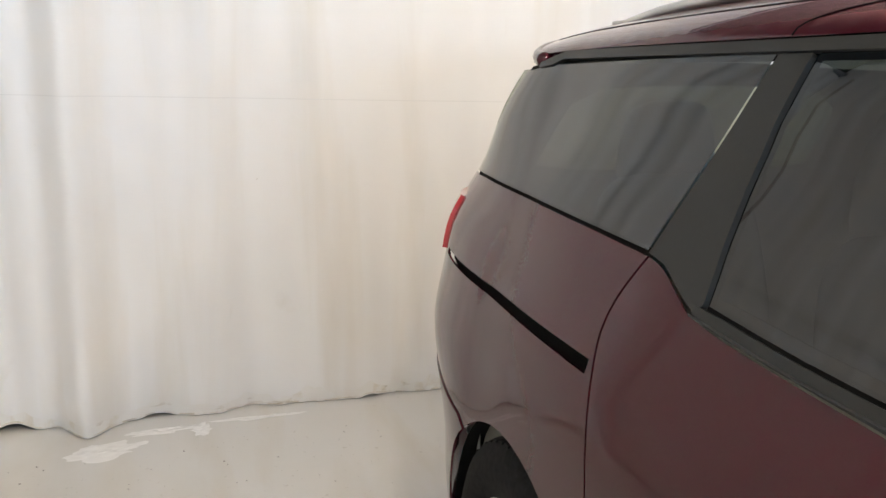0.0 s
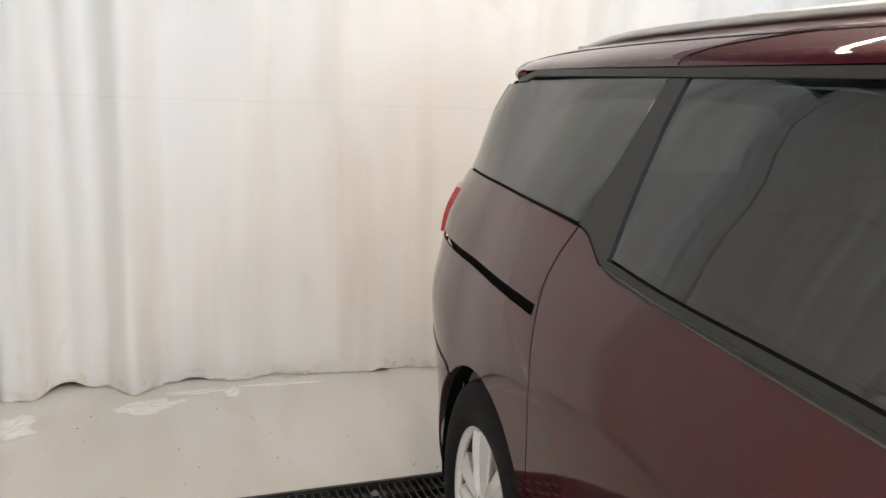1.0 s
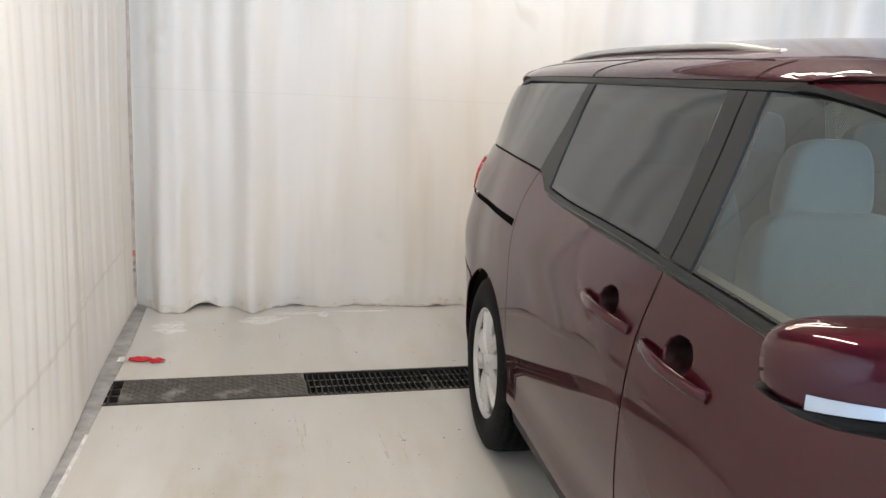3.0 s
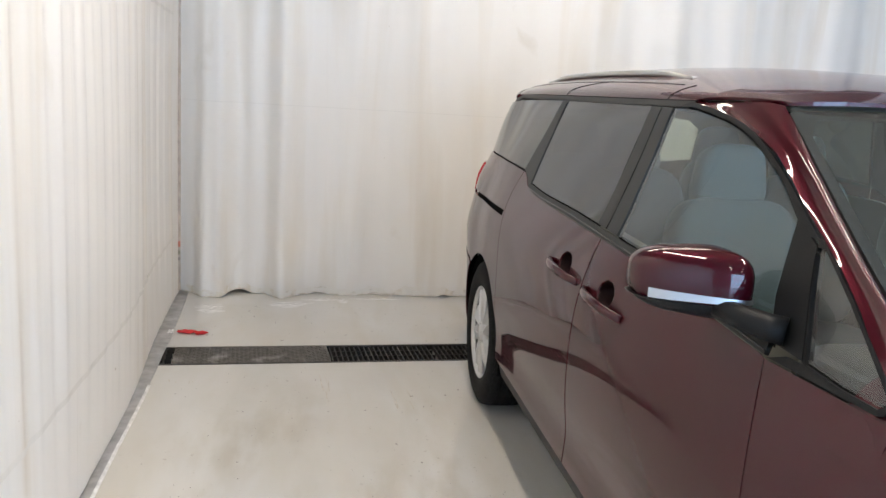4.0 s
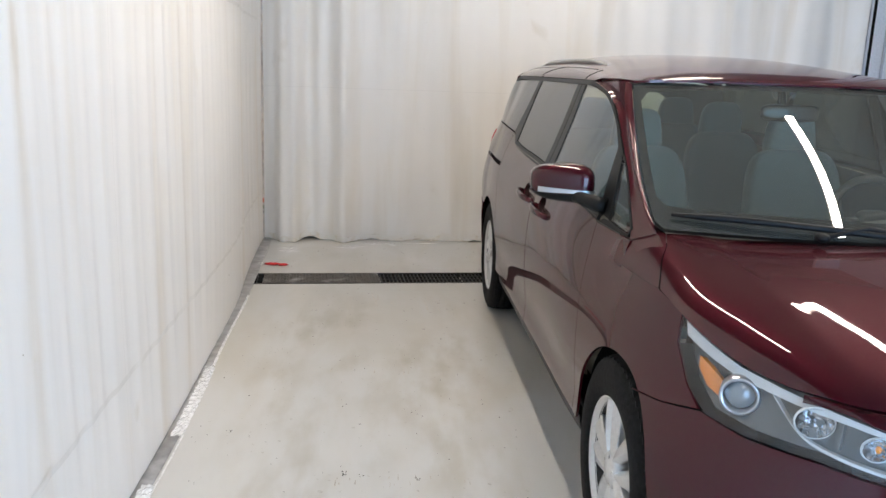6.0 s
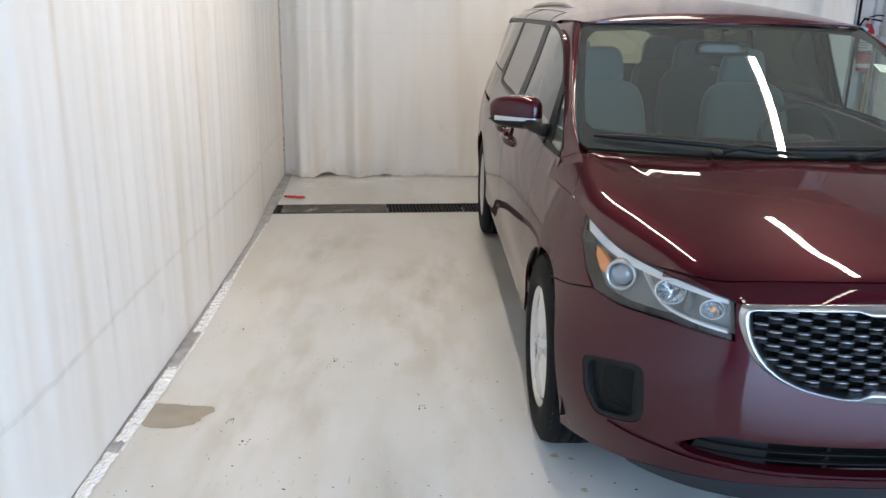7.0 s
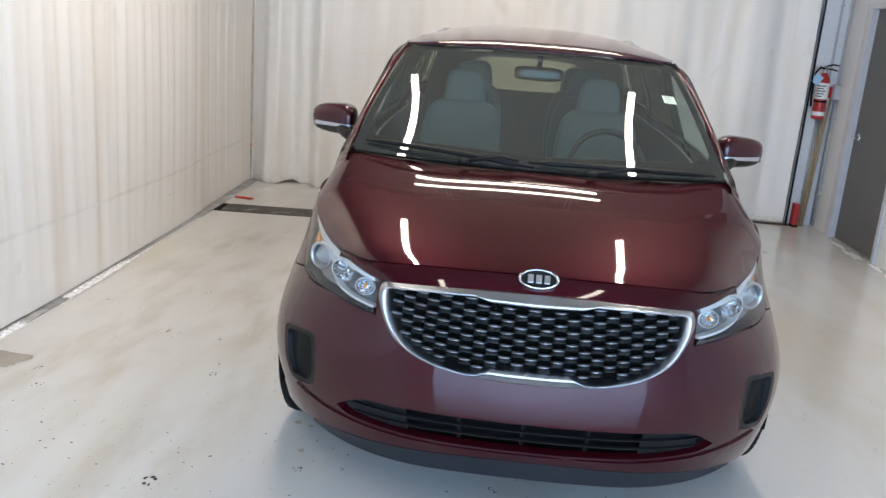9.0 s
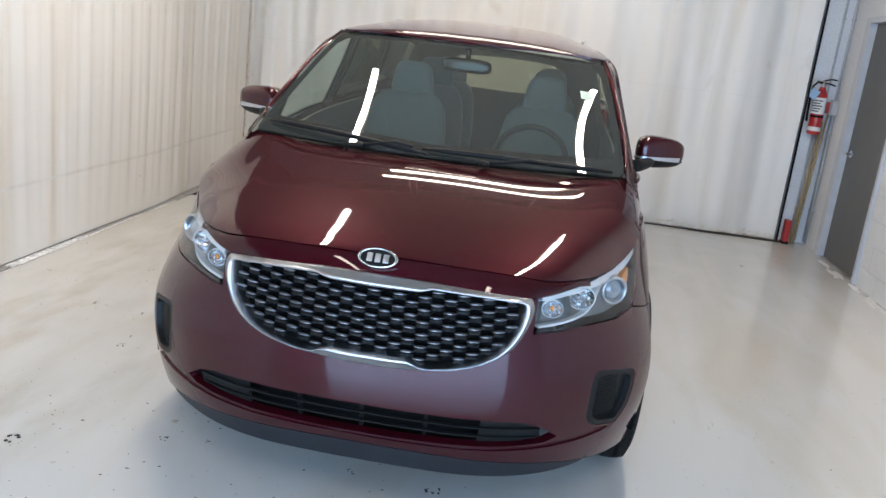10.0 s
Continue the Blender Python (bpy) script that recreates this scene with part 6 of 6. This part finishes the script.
for z0, z1, colour in ((.352, .392, (0.52, 0.17, 0.10)), (.295, .325, (0.27, 0.28, 0.19)), (.255, .275, (0.24, 0.21, 0.18))):
    bm = bmesh.new()
    box(bm, -2.750, -2.729, 3.4585, 3.4615, z0, z1)
    part("paint_mark", bm, mat("paint_mark_%d" % (z0 * 1000), colour, .6, grain=.3, grain_scale=90), side)

for name, pts in (("curtain_track", [(-2.74, 3.58, 3.14), (2.85, 3.66, 3.14)]), ("curtain_track", [(-2.56, -7.0, 3.36), (-2.58, -1.0, 3.36), (-2.72, 2.6, 3.36), (-2.76, 3.6, 3.36)])):
    o = mesh_ob(name, *tube(pts, .022, 10), PIPE)
    tagged(o, "grey steel curtain track above the tarp", "curtain track", "curtain tracks")

# ---- door, conduits, extinguisher ----
door = thing("door_1", "dark grey steel door, shut, in a blue-grey frame", "door", kind="structure")
bm = bmesh.new()
box(bm, 3.165, 3.205, DOOR_Y0 + .003, DOOR_Y1 - .003, .008, DOOR_H, .002)
part("door_leaf", bm, DOORP, door)
for y0, y1, z0, z1 in ((DOOR_Y0 - .05, DOOR_Y0, 0, DOOR_H + .05), (DOOR_Y1, DOOR_Y1 + .115, 0, DOOR_H + .05), (DOOR_Y0, DOOR_Y1, DOOR_H + .002, DOOR_H + .05)):
    bm = bmesh.new()
    box(bm, 3.105, 3.25, y0, y1, z0, z1, .003)
    part("door_frame", bm, FRAMEP, door)
handle = mesh_ob("door_handle", *tube([(3.165, 3.085, .995), (3.10, 3.085, .995), (3.092, 3.07, .995), (3.09, 2.97, .998)], .010, 8), CHROME, door, "bright lever handle")
mesh_ob("handle_rose", *lathe([(3.165, .034), (3.155, .034), (3.152, .028), (3.152, 0)], 24), CHROME, handle)
for v in handle.children[0].data.vertices:
    v.co.y += 3.085
    v.co.z += .995
bm = bmesh.new()
box(bm, 3.13, 3.30, DOOR_Y0 - .02, DOOR_Y1 + .02, 0, .008)
part("threshold", bm, CURB, door)
# conduits on the two walls of the corner
for x, y, top in ((3.118, 3.72, 4.15), (3.118, 3.665, 1.32), (3.035, 3.735, 4.15), (2.985, 3.735, 1.10), (3.008, 3.735, 1.10)):
    c = thing("conduit", "thin grey painted conduit running up the wall", "conduit", "conduits by the door")
    mesh_ob("pipe", *tube([(x, y, .02), (x, y, top)], .0115, 10), PIPE, c)
    for z in (.35, 1.12, 2.2):
        if z < top:
            bm = bmesh.new()
            box(bm, x - .013, x + .018, y - .017, y + .017, z - .010, z + .010, .003)
            part("clip", bm, PIPE, c)
jb = thing("junction_box", "small pale grey junction box on the conduit", "junction box")
bm = bmesh.new()
box(bm, 3.080, 3.134, 3.630, 3.705, 1.30, 1.44, .006)
part("box_body", bm, PIPE, jb)
bm = bmesh.new()
box(bm, 3.073, 3.0795, 3.625, 3.71, 1.295, 1.445, .002)
part("box_lid", bm, FRAMEP, jb)
pull = thing("alarm_pull", "red alarm pull box on the wall", "alarm box")
bm = bmesh.new()
box(bm, 3.04, 3.085, 3.70, 3.745, 1.31, 1.42, .006)
part("alarm_body", bm, RED, pull)

ext = thing("fire_extinguisher", "red fire extinguisher with a white label, hung on the wall", "fire extinguisher", at=(2.962, 3.665, 1.098))
prof = [(0, .0), (0, .050), (.008, .057), (.02, .0600), (.36, .0600), (.39, .056), (.415, .042), (.43, .030), (.445, .026), (.455, .026)]
mesh_ob("cylinder", *lathe(prof, 36, "z"), RED, ext)
mesh_ob("label_band", *lathe([(.20, .0607), (.385 - .03, .0607)], 36, "z"), PAPER, ext, "white instruction label")
mesh_ob("lower_band", *lathe([(.035, .0608), (.075, .0608)], 36, "z"), PAPER, ext)
for z, a0, a1 in ((.325, 3.3, 4.9), (.30, 3.4, 4.6), (.275, 3.2, 4.9), (.25, 3.5, 4.7), (.225, 3.3, 4.5)):
    vs = [(.0614 * math.cos(a), .0614 * math.sin(a), z + k) for k in (-.006, .006) for a in np.linspace(a0, a1, 10)]
    mesh_ob("print_bar", vs, [(i, i + 1, 11 + i, 10 + i) for i in range(9)], INK, ext)
mesh_ob("strap", *lathe([(.165, .0615), (.185, .0615)], 36, "z"), DARK, ext)
mesh_ob("valve", *lathe([(.45, .020), (.49, .020), (.495, .014), (.52, .014), (.52, 0)], 16, "z"), SATIN, ext)
mesh_ob("lever", *tube([(.0, .0, .515), (.05, -.04, .535), (.10, -.07, .53)], .008, 6), DARK, ext)
mesh_ob("carry_handle", *tube([(.0, .0, .495), (.05, -.04, .49), (.09, -.065, .478)], .008, 6), DARK, ext)
mesh_ob("hose", *tube([(0, 0, .49), (-.06, -.02, .50), (-.10, -.03, .45), (-.105, -.03, .34), (-.098, -.02, .20), (-.09, -.02, .12)], .011, 8), DARK, ext)
bm = bmesh.new()
box(bm, -.04, .04, -.0015, .0015, -.045, .045, 0, pose(-.085, -.055, .385, 0, 25, -20))
part("tag", bm, TAGBLUE, ext, "pale blue inspection tag")
bm = bmesh.new()
box(bm, -.03, .03, .05, .084, .05, .42, .003)
part("bracket", bm, DARK, ext)

for x0, y0, x1, y1, top in ((2.985, 3.60, 3.075, 3.70, 1.32), (2.955, 3.60, 3.04, 3.715, 1.22)):
    mesh_ob_pole = mesh_ob("wood_pole", *tube([(x0, y0, .01), (x1, y1, top)], .011, 10), WOOD)
    tagged(mesh_ob_pole, "yellowed wooden broom pole leaning in the corner", "pole", "poles in the corner")
rb = thing("red_box", "small red metal box on the floor by the curtain's end", "box", at=(2.900, 3.62, 0))
bm = bmesh.new()
box(bm, -.020, .030, -.05, .05, .02, .24, .006)
part("box_body", bm, RED, rb)
bm = bmesh.new()
box(bm, -.024, .034, -.055, .055, 0, .02, .004)
part("box_foot", bm, DARK, rb)
# dark edge band hanging at the curtain's free end
bm = bmesh.new()
box(bm, 2.832, 2.842, 3.62, 3.66, .01, 2.62, .003)
tagged(part("curtain_pole", bm, DARK), "dark upright strap at the curtain's free edge", "strap")

# blocks of the east wall, laid in half bond
bm = bmesh.new()
box(bm, -.0045, .006, .004, .396, .004, .196, .0035, seg=1)
block_me = bpy.data.meshes.new("block")
bm.to_mesh(block_me)
bm.free()
block_me.materials.append(BLOCK)
half_me = block_me.copy()
for v in half_me.vertices:
    v.co.y = v.co.y * .5 if v.co.y < .2 else .196 - (.396 - v.co.y)
row = 0
for r in range(15):
    z = -.036 + r * .20
    y = DOOR_Y0 - .05
    first = .2 if r % 2 else .4
    while y > -3.4:
        w = first
        first = .4
        o = new("block", half_me if w == .2 else block_me)
        o.parent = east
        o.location = (3.132, y - w, z)
        y -= w
